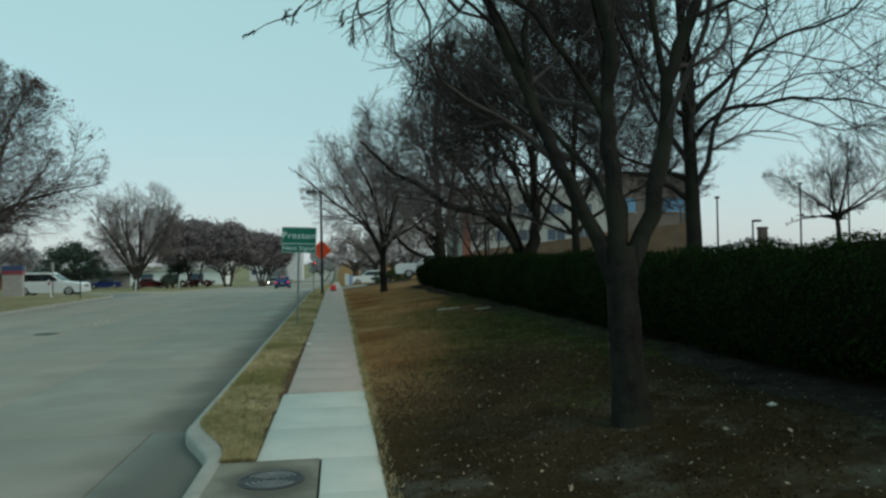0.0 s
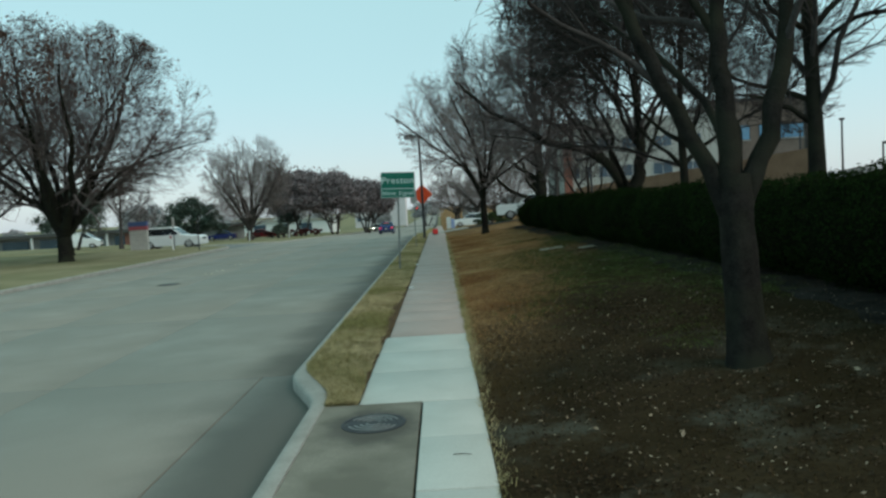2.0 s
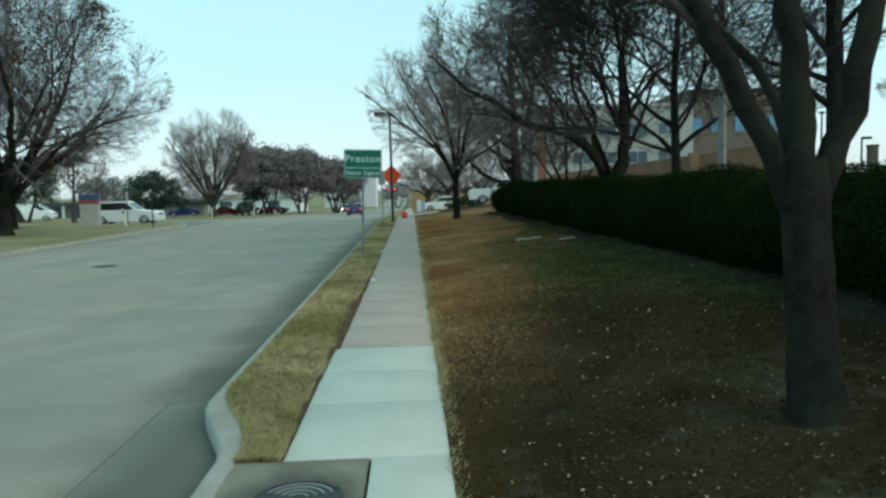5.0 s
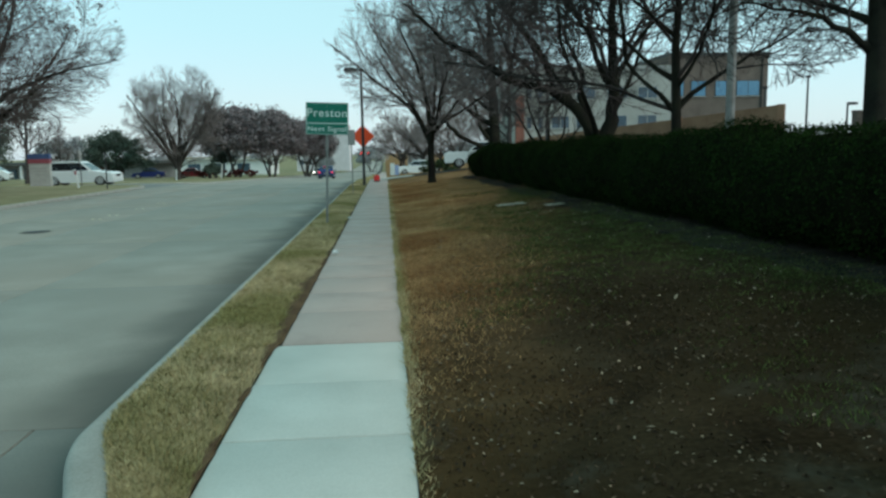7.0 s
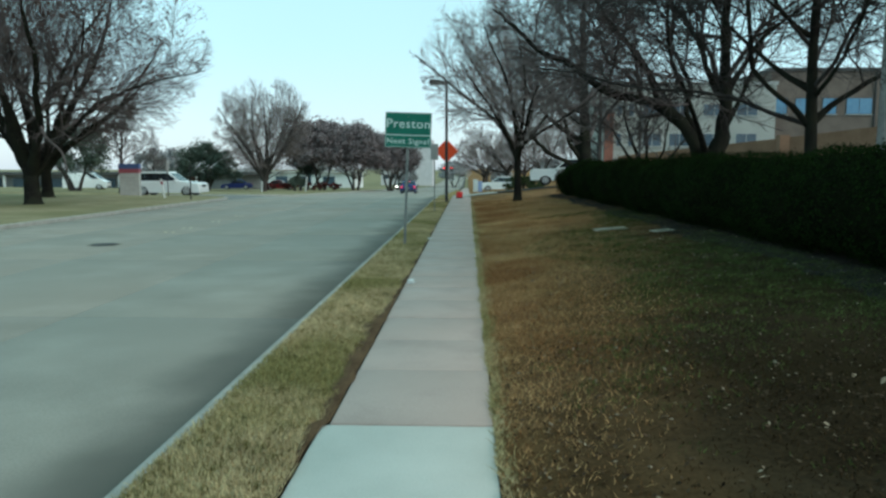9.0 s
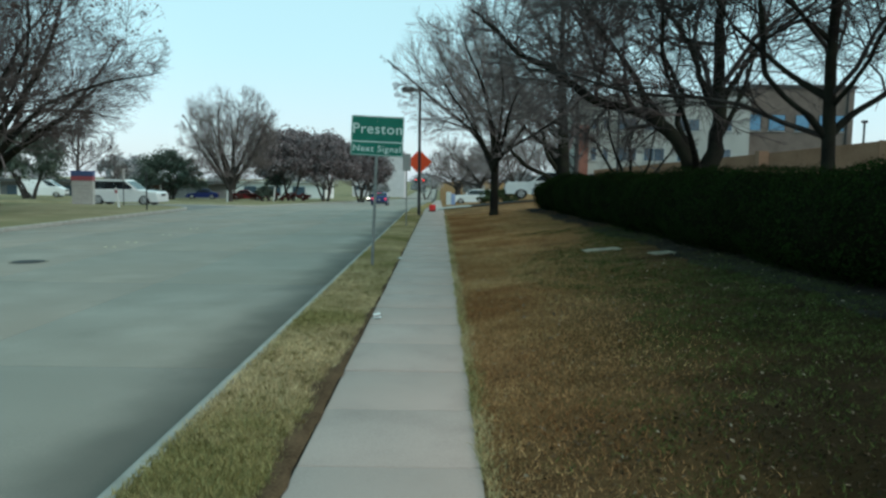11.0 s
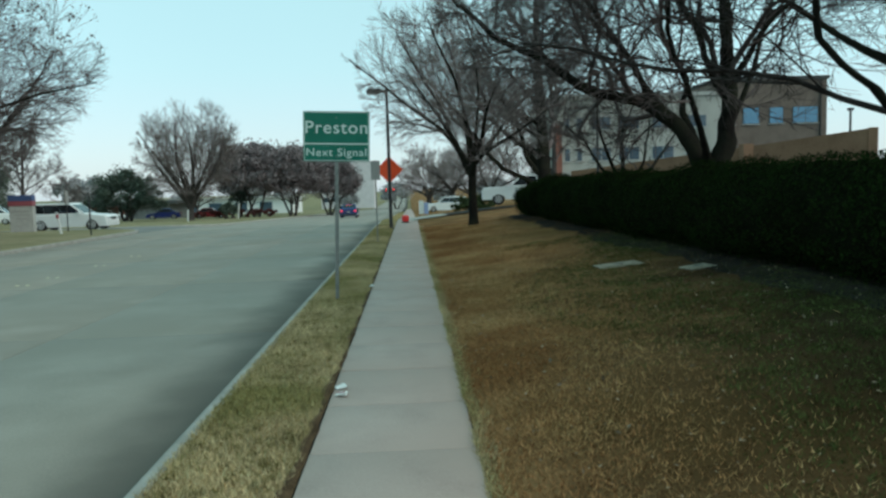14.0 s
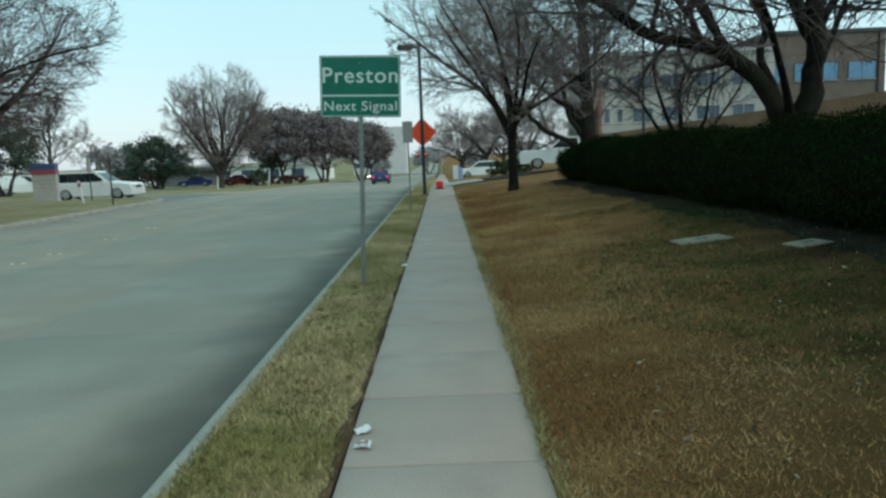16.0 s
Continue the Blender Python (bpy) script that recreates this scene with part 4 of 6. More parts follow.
bare_tree("tree", 24, -24.2, 94.5, -1.0, 12.6, 0.36, 1.6, 16, "round-crowned bare tree with dense fan of upswept limbs", angle=0.62, bend=0.07, branches=9, sprays=8, twigs=12, group=OAKS, lift=0.02, twig_r=0.010, twig_mat=M_TWIGHAZE, env=(6.0, 1.4, 14.0))
bare_tree("tree", 25, -36.5, 92.0, -1.0, 6.0, 0.09, 1.6, 6, "thin bare sapling beyond the side drive", trunk_top=5, angle=0.7, branches=6, sprays=6, twigs=6, group=OAKS, twig_r=0.012, twig_mat=M_TWIGHAZE, env=(1.8, 1.4, 6.0))
OAK = leafy_tree("tree", 31, -21.5, 116, -1.5, 10.6, 5.9, 5.0, 1.3, M_OAKHAZE, "dense dull grey-green live oak with a rounded crown", clumps=300, per=80, leaf=0.19, group="live oaks")
for ox, oy, s, a in ((-16.6, 118, 0.97, 70), (-12.2, 126, 0.86, 200)):
    copy_thing(OAK, pose(ox, oy, float(fall(oy)), 0, 0, a) @ Matrix.Diagonal((s, s, s, 1)))
leafy_tree("shrub", 33, -33.6, 101, -1.1, 6.3, 4.9, 4.0, -1.2, M_EVERGREEN, "large dark evergreen shrub beside the car park", clumps=90, per=120, leaf=0.16, category="shrub")
leafy_tree("tree", 34, -40.5, 82, -0.6, 7.2, 4.2, 4.0, 0.4, M_EVERGREEN, "dark low evergreen tree beyond the twin oaks", clumps=90, per=120, leaf=0.13)
leafy_tree("tree", 36, -24.5, 121, -1.6, 4.6, 2.2, 2.0, 1.6, M_EVERGREEN, "small grey-green tree behind the red hedge", clumps=40, per=80, leaf=0.15)
leafy_tree("shrub", 37, -22.4, 104, -1.2, 2.1, 1.3, 1.3, 0.1, M_EVERGREEN, "clipped rounded dark shrub at the road edge", clumps=40, per=90, leaf=0.1, category="shrub")
leafy_tree("hedge", 38, -22.5, 108, -1.3, 1.2, 6.5, 1.0, 0.0, M_REDBUSH, "low reddish hedge along the far car park", clumps=60, per=90, leaf=0.12, category="hedge")
leafy_tree("shrub", 39, 5.4, 71.5, -0.3, 1.45, 2.0, 1.3, 0.0, M_SHRUB, "clipped low green shrub beside the side entrance", clumps=60, per=120, leaf=0.07, category="shrub")
FARBARE = bare_tree("tree", 41, 9.5, 95, -1.0, 10.5, 0.25, 2.4, 7, "grey bare tree farther along the road", angle=0.9, branches=7, sprays=7, twigs=9, spread=1.15, group="far roadside trees", twig_r=0.014, lift=0.03, twig_mat=M_TWIGHAZE)
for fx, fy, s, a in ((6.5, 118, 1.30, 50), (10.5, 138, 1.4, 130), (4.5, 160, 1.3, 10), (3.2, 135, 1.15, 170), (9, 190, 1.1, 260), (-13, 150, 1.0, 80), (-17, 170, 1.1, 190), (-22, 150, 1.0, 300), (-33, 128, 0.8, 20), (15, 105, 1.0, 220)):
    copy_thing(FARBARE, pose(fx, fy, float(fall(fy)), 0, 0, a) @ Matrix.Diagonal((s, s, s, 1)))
far_rng = np.random.RandomState(5)
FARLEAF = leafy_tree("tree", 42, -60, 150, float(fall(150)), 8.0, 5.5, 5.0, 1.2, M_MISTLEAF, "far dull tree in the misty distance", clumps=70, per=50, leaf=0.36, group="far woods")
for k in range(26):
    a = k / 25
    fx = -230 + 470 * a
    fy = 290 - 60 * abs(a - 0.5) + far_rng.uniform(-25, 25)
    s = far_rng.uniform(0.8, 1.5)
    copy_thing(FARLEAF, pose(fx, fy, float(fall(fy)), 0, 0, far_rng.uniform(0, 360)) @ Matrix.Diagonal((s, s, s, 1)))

# ---- the clipped hedge ----
def hedge_face(y):
    return 5.72 - 0.013 * np.clip(y - 6, 0, 60)


HEDGE_Y0, HEDGE_Y1, HEDGE_H, HEDGE_W = -2.0, 46.8, 1.66, 2.1
hedge = empty("hedge", pose(0, 0, 0), "long clipped dark green hedge along the lawn", "hedge")
hr = np.random.RandomState(8)


def hedge_shell(y, s):
    """A point of the rounded clipped surface at arc share s: from the undercut foot up the front, over the top, down the back; with its outward normal."""
    f = hedge_face(y)
    base = land(f, y)
    h = HEDGE_H + 0.05 * np.sin(y * 0.8) + 0.04 * np.sin(y * 2.3 + 1) - 0.45 * np.clip((y - 44.0) / 2.8, 0, 1) ** 2
    wob = 0.05 * np.sin(y * 1.3 + s * 9) + 0.035 * np.sin(y * 3.1 - s * 14)
    th = np.radians(-62 + 304 * s)
    c, sn = np.cos(th), np.sin(th)
    hw, zm = HEDGE_W / 2, 0.66
    ex_ = np.where(sn > 0, 0.90, 0.72)
    x = f - 0.12 + hw - hw * np.sign(c) * np.abs(c) ** ex_
    z = base + zm + np.where(sn > 0, h - zm, zm + 0.06) * np.sign(sn) * np.abs(sn) ** ex_
    x = x - 0.20 * (np.clip((z - base) / h, 0, 1) - 0.6)
    nx, nz = -c, sn * 0.9 - 0.12 * (c > 0)
    ln = np.sqrt(nx * nx + nz * nz)
    nx, nz = nx / ln, nz / ln
    P = np.stack([x, y + 0 * x, z], -1)
    N = np.stack([nx, 0 * nx, nz], -1)
    return P + N * wob[..., None], N


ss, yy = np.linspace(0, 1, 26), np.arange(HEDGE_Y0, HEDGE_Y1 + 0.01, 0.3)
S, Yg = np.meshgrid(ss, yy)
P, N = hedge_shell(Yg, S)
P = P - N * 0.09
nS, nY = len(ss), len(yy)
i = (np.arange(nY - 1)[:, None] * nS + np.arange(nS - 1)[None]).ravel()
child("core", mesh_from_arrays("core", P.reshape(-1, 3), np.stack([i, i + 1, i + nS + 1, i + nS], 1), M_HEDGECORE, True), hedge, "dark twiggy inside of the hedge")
nl = 120000
ly = HEDGE_Y0 + (HEDGE_Y1 - HEDGE_Y0) * hr.uniform(0, 1, nl) ** 1.25
ls = hr.uniform(0.0, 1, nl) ** 0.9 * 0.60
LP, LN = hedge_shell(ly, ls)
LP = LP + LN * (hr.normal(0, 0.03, nl) - 0.02)[:, None]
ne = 3500
ey, es = HEDGE_Y1 + hr.uniform(-0.15, 0.25, ne), hr.uniform(0, 1, ne)
EP = np.stack([hedge_face(HEDGE_Y1) + es * HEDGE_W, ey, land(5.5, HEDGE_Y1) + hr.uniform(0, 1, ne) ** 0.8 * 1.33], 1)
V, F = leaf_cards(hr, np.concatenate([LP, EP]), np.concatenate([LN, np.tile([0, 1.0, 0], (ne, 1))]), 0.024, 0.014)
child("leaves", mesh_from_arrays("leaves", V, F, M_HEDGE), hedge, "small glossy dark green leaves", "stuff")

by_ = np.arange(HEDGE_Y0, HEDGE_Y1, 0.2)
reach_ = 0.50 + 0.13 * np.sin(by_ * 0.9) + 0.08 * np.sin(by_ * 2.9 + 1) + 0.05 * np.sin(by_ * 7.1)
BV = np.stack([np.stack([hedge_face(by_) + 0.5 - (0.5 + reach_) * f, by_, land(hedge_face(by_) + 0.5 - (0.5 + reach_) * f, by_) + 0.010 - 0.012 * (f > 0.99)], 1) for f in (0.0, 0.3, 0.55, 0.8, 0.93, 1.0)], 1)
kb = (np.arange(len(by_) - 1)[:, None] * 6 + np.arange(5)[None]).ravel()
tagged(new("shaded_bed", mesh_from_arrays("shaded_bed", BV.reshape(-1, 3), np.stack([kb, kb + 6, kb + 7, kb + 1], 1), M_BEDSHADE, True)), "ragged strip of dark bare soil under the hedge", "soil", kind="structure")

# ---- roadside signs and lamp ----
def guide_sign(x, y, z):
    th = empty("road_sign", pose(x, y, z, 0, 2.1, -1.0), "green guide sign lettered Preston Next Signal on a steel post", "road sign")
    part("post", boxed(-0.03, 0.03, -0.02, 0.02, -0.3, 3.05, bevel=0.008), M_POST, th, "galvanised steel post")
    x0, x1, zb, zl, zt = -0.545, 0.545, 2.33, 2.62, 3.15
    panel = part("panel", boxed(x0, x1, -0.035, -0.022, zb, zt, bevel=0.003), M_GREEN, th, "green reflective panel")
    for a in ((x0 + 0.012, x1 - 0.012, zt - 0.022, zt - 0.012), (x0 + 0.012, x1 - 0.012, zb + 0.012, zb + 0.022), (x0 + 0.012, x1 - 0.012, zl - 0.011, zl + 0.011)):
        part("border", boxed(a[0], a[1], -0.0375, -0.0345, a[2], a[3]), M_WHITESHEET, panel)
    for sx in (x0 + 0.012, x1 - 0.022):
        part("border", boxed(sx, sx + 0.010, -0.0375, -0.0345, zb + 0.012, zt - 0.012), M_WHITESHEET, panel)
    text_mesh("Preston", 0.29, M_WHITESHEET, pose(0, -0.0385, (zl + zt) / 2 - 0.005, 90) @ Matrix.Diagonal((1.05, 1, 1, 1)), "letter", panel, "white letter of the word Preston")
    text_mesh("Next Signal", 0.178, M_WHITESHEET, pose(0, -0.0385, (zl + zb) / 2, 90) @ Matrix.Diagonal((1.11, 1, 1, 1)), "letter", panel, "white letter of the words Next Signal")
    for bz in (zt - 0.1, zb + 0.08):
        part("bolt", rodded((0, -0.044, bz), (0, -0.03, bz), 0.012, sides=8), M_POST, th)
    return th


guide_sign(-1.10, 24.48, 0.02)


def back_sign(x, y, z):
    th = empty("road_sign", pose(x, y, z, 0, 0, 8), "narrow grey sign panel on a thin steel post in the verge", "road sign")
    part("post", boxed(-0.022, 0.022, -0.015, 0.015, -0.3, 2.85, bevel=0.006), M_POST, th)
    part("panel", boxed(-0.16, 0.16, -0.028, -0.018, 2.18, 2.84, bevel=0.003), M_GREYSHEET, th, "plain grey panel")
    return th


back_sign(-0.98, 37.6, 0.02)


def work_sign(x, y, z):
    th = empty("warning_sign", pose(x, y, z, 0, 0, -4), "orange diamond roadwork sign fixed to the lamp pole", "road sign")
    bm = bmesh.new()
    box(bm, -0.46, 0.46, -0.008, 0.008, -0.46, 0.46, 0.005)
    bmesh.ops.rotate(bm, verts=bm.verts, cent=(0, 0, 0), matrix=Matrix.Rotation(radians(45), 3, "Y"))
    part("panel", bm, M_ORANGE, th, "bright orange diamond panel")
    part("bracket", boxed(-0.05, 0.05, -0.03, -0.008, -0.05, 0.05), M_POST, th)
    part("post", boxed(-0.02, 0.02, -0.05, -0.012, -2.9, 0.3), M_POST, th)
    return th


work_sign(-0.76, 47.35, 2.79)


def street_lamp(x, y, z):
    th = empty("street_lamp", pose(x, y, z), "dark street lamp with a box head over the road", "street lamp")
    part("pole", rodded((0, 0, -0.2), (0, 0, 6.5), 0.085, 0.065, sides=14), M_BLACKPOLE, th)
    part("base_plate", boxed(-0.16, 0.16, -0.16, 0.16, -0.02, 0.04, bevel=0.01), M_BLACKPOLE, th)
    part("arm", boxed(-0.34, 0.02, -0.035, 0.035, 6.36, 6.46, bevel=0.01), M_BLACKPOLE, th)
    head = part("head", boxed(-0.92, -0.3, -0.17, 0.17, 6.28, 6.52, bevel=0.04), M_BLACKPOLE, th, "dark box lamp head")
    part("lens", boxed(-0.86, -0.4, -0.12, 0.12, 6.262, 6.278), M_LAMPOFF, head)
    return th


street_lamp(-0.74, 46.75, 0.02)


def cube_marker(x, y, z):
    th = empty("marker", pose(x, y, z, 0, 0, 20), "bright red plastic marker on the sidewalk", "marker")
    part("body", boxed(-0.17, 0.17, -0.15, 0.15, 0.05, 0.40, bevel=0.04), M_REDPLASTIC, th)
    part("foot", boxed(-0.2, 0.2, -0.17, 0.17, 0.0, 0.05, bevel=0.015), M_TRIM, th)
    return th


cube_marker(-0.10, 52.3, 0.01)
lp = empty("light_pole", pose(8.4, 21.6, 0.7), "tall pale grey light pole behind the hedge", "light pole")
part("pole", rodded((0, 0, -0.2), (0, 0, 9.5), 0.11, 0.08, sides=14), M_POST, lp)
part("base", rodded((0, 0, -0.1), (0, 0, 0.5), 0.25, 0.25, sides=16), M_KERB, lp)


def lot_lamp(x, y, z, h, head, label):
    th = empty("light_pole", pose(x, y, z), label, "light pole", "car park lamps")
    part("pole", rodded((0, 0, -0.3), (0, 0, h), 0.09, 0.07, sides=10), M_BLACKPOLE, th)
    if head:
        part("head", boxed(0.0, 0.75, -0.17, 0.17, h - 0.1, h + 0.1, bevel=0.03), M_BLACKPOLE, th)
    else:
        part("head", boxed(-0.18, 0.18, -0.14, 0.14, h - 0.02, h + 0.16, bevel=0.03), M_BLACKPOLE, th)
    return th


for a in ((33.1, 60, 7.0, False), (36.4, 60, 5.0, True), (41.0, 60, 8.2, False), (29.7, 60, 6.2, False), (12.9, 61, 9.0, False), (46.5, 61, 12.0, False)):
    zz = float(land(a[0], a[1])) - 0.1
    lot_lamp(a[0], a[1], zz, a[2] - zz, a[3], "slim dark car park lamp pole beyond the hedge")
bp = empty("gate_pillar", pose(37.3, 60, float(land(37.3, 60))), "square brown brick pillar beyond the hedge", "pillar")
part("shaft", boxed(-0.3, 0.3, -0.3, 0.3, -0.3, 2.72), M_BRICK, bp)
part("cap", boxed(-0.36, 0.36, -0.36, 0.36, 2.72, 2.9, bevel=0.03), M_BRICK, bp)

# ---- things by the side drive ----
mo = empty("monument_sign", pose(-22.35, 55.7, 0.03, 0, 0, 6), "pale stone monument sign with blue and red header panels", "monument sign")
part("body", boxed(-0.64, 0.64, -0.22, 0.22, -0.1, 1.5, bevel=0.02), M_STONE, mo, "pale stone slab")
part("panel", boxed(-0.66, 0.66, -0.25, 0.25, 1.5, 1.78), M_REDPANEL, mo, "dull red panel")
part("panel", boxed(-0.66, 0.66, -0.25, 0.25, 1.78, 2.12, bevel=0.015), M_BLUEPANEL, mo, "dark blue panel")
for k, w in enumerate((0.5, 0.42, 0.3)):
    part("lettering", boxed(-w, w, -0.226, -0.219, 1.15 - 0.2 * k, 1.19 - 0.2 * k), M_GREYSHEET, mo, "unreadable grey lettering bar")


def thin_post(x, y, z, h, r, material, label, lean=0, tip=None):
    th = empty("marker_post", pose(x, y, z, 0, lean, 0), label, "post")
    part("shaft", boxed(-r, r, -r * 0.7, r * 0.7, -0.15, h, bevel=r * 0.3), material, th)
    if tip:
        part("tip", boxed(-r * 1.1, r * 1.1, -r * 0.9, r * 0.9, h * 0.72, h * 0.9), tip, th, "red band")
    return th


thin_post(-15.9, 49.6, 0.02, 2.15, 0.035, M_BLACKPOLE, "thin dark sign post at the drive corner")
thin_post(-18.45, 51.9, 0.03, 1.15, 0.055, M_WHITEPAINT, "short leaning white marker post in the grass", -9, M_REDPANEL)
sg = thin_post(-19.5, 55.0, 0.03, 2.1, 0.03, M_BLACKPOLE, "thin dark post with a sign seen edge-on by the drive")
part("plate", boxed(-0.05, 0.05, -0.18, 0.18, 1.55, 2.3, bevel=0.03), M_GREYSHEET, sg, "grey sign plate")
thin_post(-22.6, 88.0, -0.8, 1.2, 0.06, M_WHITEPAINT, "short white marker post at the kerb", 3)
thin_post(-21.0, 103.0, -1.2, 1.9, 0.07, M_WHITEPAINT, "white marker post before the shrub", 6)
hy = empty("fire_hydrant", pose(-15.9, 27.2, 0.02), "weathered pale fire hydrant at the far kerb", "fire hydrant")
part("barrel", rodded((0, 0, -0.05), (0, 0, 0.52), 0.1, sides=14), M_KERB, hy)
part("bonnet", rodded((0, 0, 0.52), (0, 0, 0.68), 0.11, 0.03, sides=14), M_KERB, hy)
part("flange", rodded((0, 0, 0.08), (0, 0, 0.12), 0.15, sides=14), M_KERB, hy)
for q in ((0.19, 0, 0.42), (-0.19, 0, 0.42), (0, -0.2, 0.38)):
    part("outlet", rodded((0, 0, q[2]), q, 0.05, sides=10), M_KERB, hy)

# ---- vehicles ----
def vehicle(name, m, label, paint, length, width, height, kind, lit=False, tail=False, category="car"):
    """A road vehicle, its nose towards +x, standing on z = 0. kind: wagon, suv, sedan, pickup, van."""
    th = empty(name, m, label, category)
    hl, hw, wr = length / 2, width / 2, 0.34 if kind in ("sedan",) else 0.38
    belt = height * (0.60 if kind != "pickup" else 0.62)
    fx, rx = hl * 0.62, -hl * 0.60
    lower = {"wagon": [(-hl, 0.35), (-hl, belt), (hl * 0.42, belt), (hl * 0.94, belt * 0.90), (hl, belt * 0.70), (hl, 0.30)],
             "suv": [(-hl, 0.38), (-hl * 0.98, belt), (hl * 0.45, belt), (hl * 0.92, belt * 0.92), (hl, belt * 0.72), (hl, 0.34)],
             "sedan": [(-hl, 0.35), (-hl * 0.98, belt * 1.02), (-hl * 0.62, belt * 1.06), (hl * 0.38, belt), (hl * 0.92, belt * 0.82), (hl, belt * 0.62), (hl, 0.28)],
             "pickup": [(-hl, 0.55), (-hl, belt), (hl * 0.35, belt), (hl * 0.93, belt * 0.97), (hl, belt * 0.85), (hl, 0.45)],
             "van": [(-hl, 0.35), (-hl, belt), (hl * 0.7, belt), (hl * 0.97, belt * 0.75), (hl, 0.3)]}[kind]
    cab = {"wagon": [(-hl * 0.985, belt), (-hl * 0.95, height), (hl * 0.08, height), (hl * 0.44, belt)],
           "suv": [(-hl * 0.97, belt), (-hl * 0.84, height * 0.97), (-hl * 0.3, height), (hl * 0.12, height * 0.985), (hl * 0.47, belt)],
           "sedan": [(-hl * 0.66, belt * 1.04), (-hl * 0.36, height * 0.98), (0, height), (hl * 0.12, height * 0.98), (hl * 0.42, belt)],
           "pickup": [(-hl * 0.30, belt), (-hl * 0.26, height * 0.98), (hl * 0.08, height), (hl * 0.38, belt)],
           "van": [(-hl * 0.985, belt), (-hl * 0.97, height), (hl * 0.30, height), (hl * 0.72, belt)]}[kind]
    # lower body with wheel arches, drawn out across the width and rounded
    z0 = 0.24 if kind != "pickup" else 0.36
    bottom = []
    for cx in sorted((fx, rx)):
        bottom += [(cx - (wr + 0.06) * math.cos(a), z0 + max(0, wr + 0.14 - z0 + 0.24) * math.sin(a)) for a in np.linspace(0, math.pi, 9)]
    outline = [(-hl * 0.99, z0)] + bottom + [(hl * 0.985, z0)] + [(x, z) for x, z in lower[::-1]]
    bm = prism(outline, -hw, hw)
    es = [e for e in bm.edges if abs(abs(e.verts[0].co.y) - hw) < 1e-5 and abs(e.verts[0].co.y - e.verts[1].co.y) < 1e-5 and max(e.verts[0].co.z, e.verts[1].co.z) > 0.55 * belt]
    bmesh.ops.bevel(bm, geom=es, offset=0.07, segments=3, affect="EDGES")
    body = part("body", bm, paint, th)
    bm = prism(cab, -hw * 0.93, hw * 0.93)
    for v in bm.verts:
        if v.co.z > belt + 0.1:
            v.co.y *= 0.86
    es = [e for e in bm.edges if max(e.verts[0].co.z, e.verts[1].co.z) > belt + 0.12]
    bmesh.ops.bevel(bm, geom=es, offset=0.045, segments=2, affect="EDGES")
    cabin = part("cabin", bm, paint, th)
    # glass, set a little proud of the cabin
    top0, top1 = cab[1][0], cab[-2][0]
    b0, b1 = cab[0][0], cab[-1][0]
    zt, zb = height - 0.10, belt + 0.05
    ht = height - belt

    def at(zv, back):
        f = (zv - belt) / ht
        return (b0 + (top0 - b0) * f) if back else (b1 + (top1 - b1) * f)

    def yw(zv):
        return hw * 0.93 * (1 - 0.14 * (zv - belt) / ht)
    cuts = {"wagon": 3, "suv": 3, "sedan": 2, "pickup": 2, "van": 1}[kind]
    for s in (-1, 1):
        lo0, lo1 = at(zb, True) + 0.10, at(zb, False) - 0.12
        hi0, hi1 = at(zt, True) + 0.10, at(zt, False) - 0.10
        if kind == "van":
            lo0, hi0 = lo1 - 0.9, hi1 - 0.75
        for c in range(cuts):
            g0, g1 = c / cuts + 0.0015, (c + 1) / cuts - 0.0015
            bm = bmesh.new()
            q = [(lo0 + (lo1 - lo0) * g0, zb), (lo0 + (lo1 - lo0) * g1, zb), (hi0 + (hi1 - hi0) * g1, zt), (hi0 + (hi1 - hi0) * g0, zt)]
            a = [bm.verts.new((x, s * (yw(z) + 0.006), z)) for x, z in q]
            b = [bm.verts.new((x, s * (yw(z) - 0.02), z)) for x, z in q]
            bm.faces.new(a)
            bm.faces.new(b)
            for k in range(4):
                bm.faces.new((a[k], a[(k + 1) % 4], b[(k + 1) % 4], b[k]))
            part("side_window", bm, M_GLASS, cabin)
    for back in (True, False):
        if back and kind == "van":
            continue
        sgn = -1 if back else 1
        bm = bmesh.new()
        a = [bm.verts.new((at(z, back) + sgn * 0.012, y, z)) for y, z in ((-yw(zb) + 0.1, zb), (yw(zb) - 0.1, zb), (yw(zt) - 0.12, zt), (-yw(zt) + 0.12, zt))]
        b = [bm.verts.new((v.co.x - sgn * 0.03, v.co.y, v.co.z)) for v in a]
        bm.faces.new(a)
        bm.faces.new(b)
        for k in range(4):
            bm.faces.new((a[k], a[(k + 1) % 4], b[(k + 1) % 4], b[k]))
        part("rear_window" if back else "windscreen", bm, M_GLASS, cabin)
    for cx in (fx, rx):
        for s in (-1, 1):
            w = part("wheel", rodded((cx, s * (hw - 0.22), wr), (cx, s * (hw - 0.005), wr), wr, sides=24), M_TYRE, th)
            part("rim", rodded((cx, s * (hw - 0.03), wr), (cx, s * (hw + 0.004), wr), wr * 0.68, wr * 0.62, sides=20), M_RIM, w)
            for k in range(5):
                a = k * 1.2566
                part("spoke_gap", rodded((cx + math.cos(a) * wr * 0.38, s * (hw - 0.01), wr + math.sin(a) * wr * 0.38), (cx + math.cos(a) * wr * 0.38, s * (hw + 0.008), wr + math.sin(a) * wr * 0.38), wr * 0.13, sides=8), M_TYRE, w)
    zl = belt * 0.72
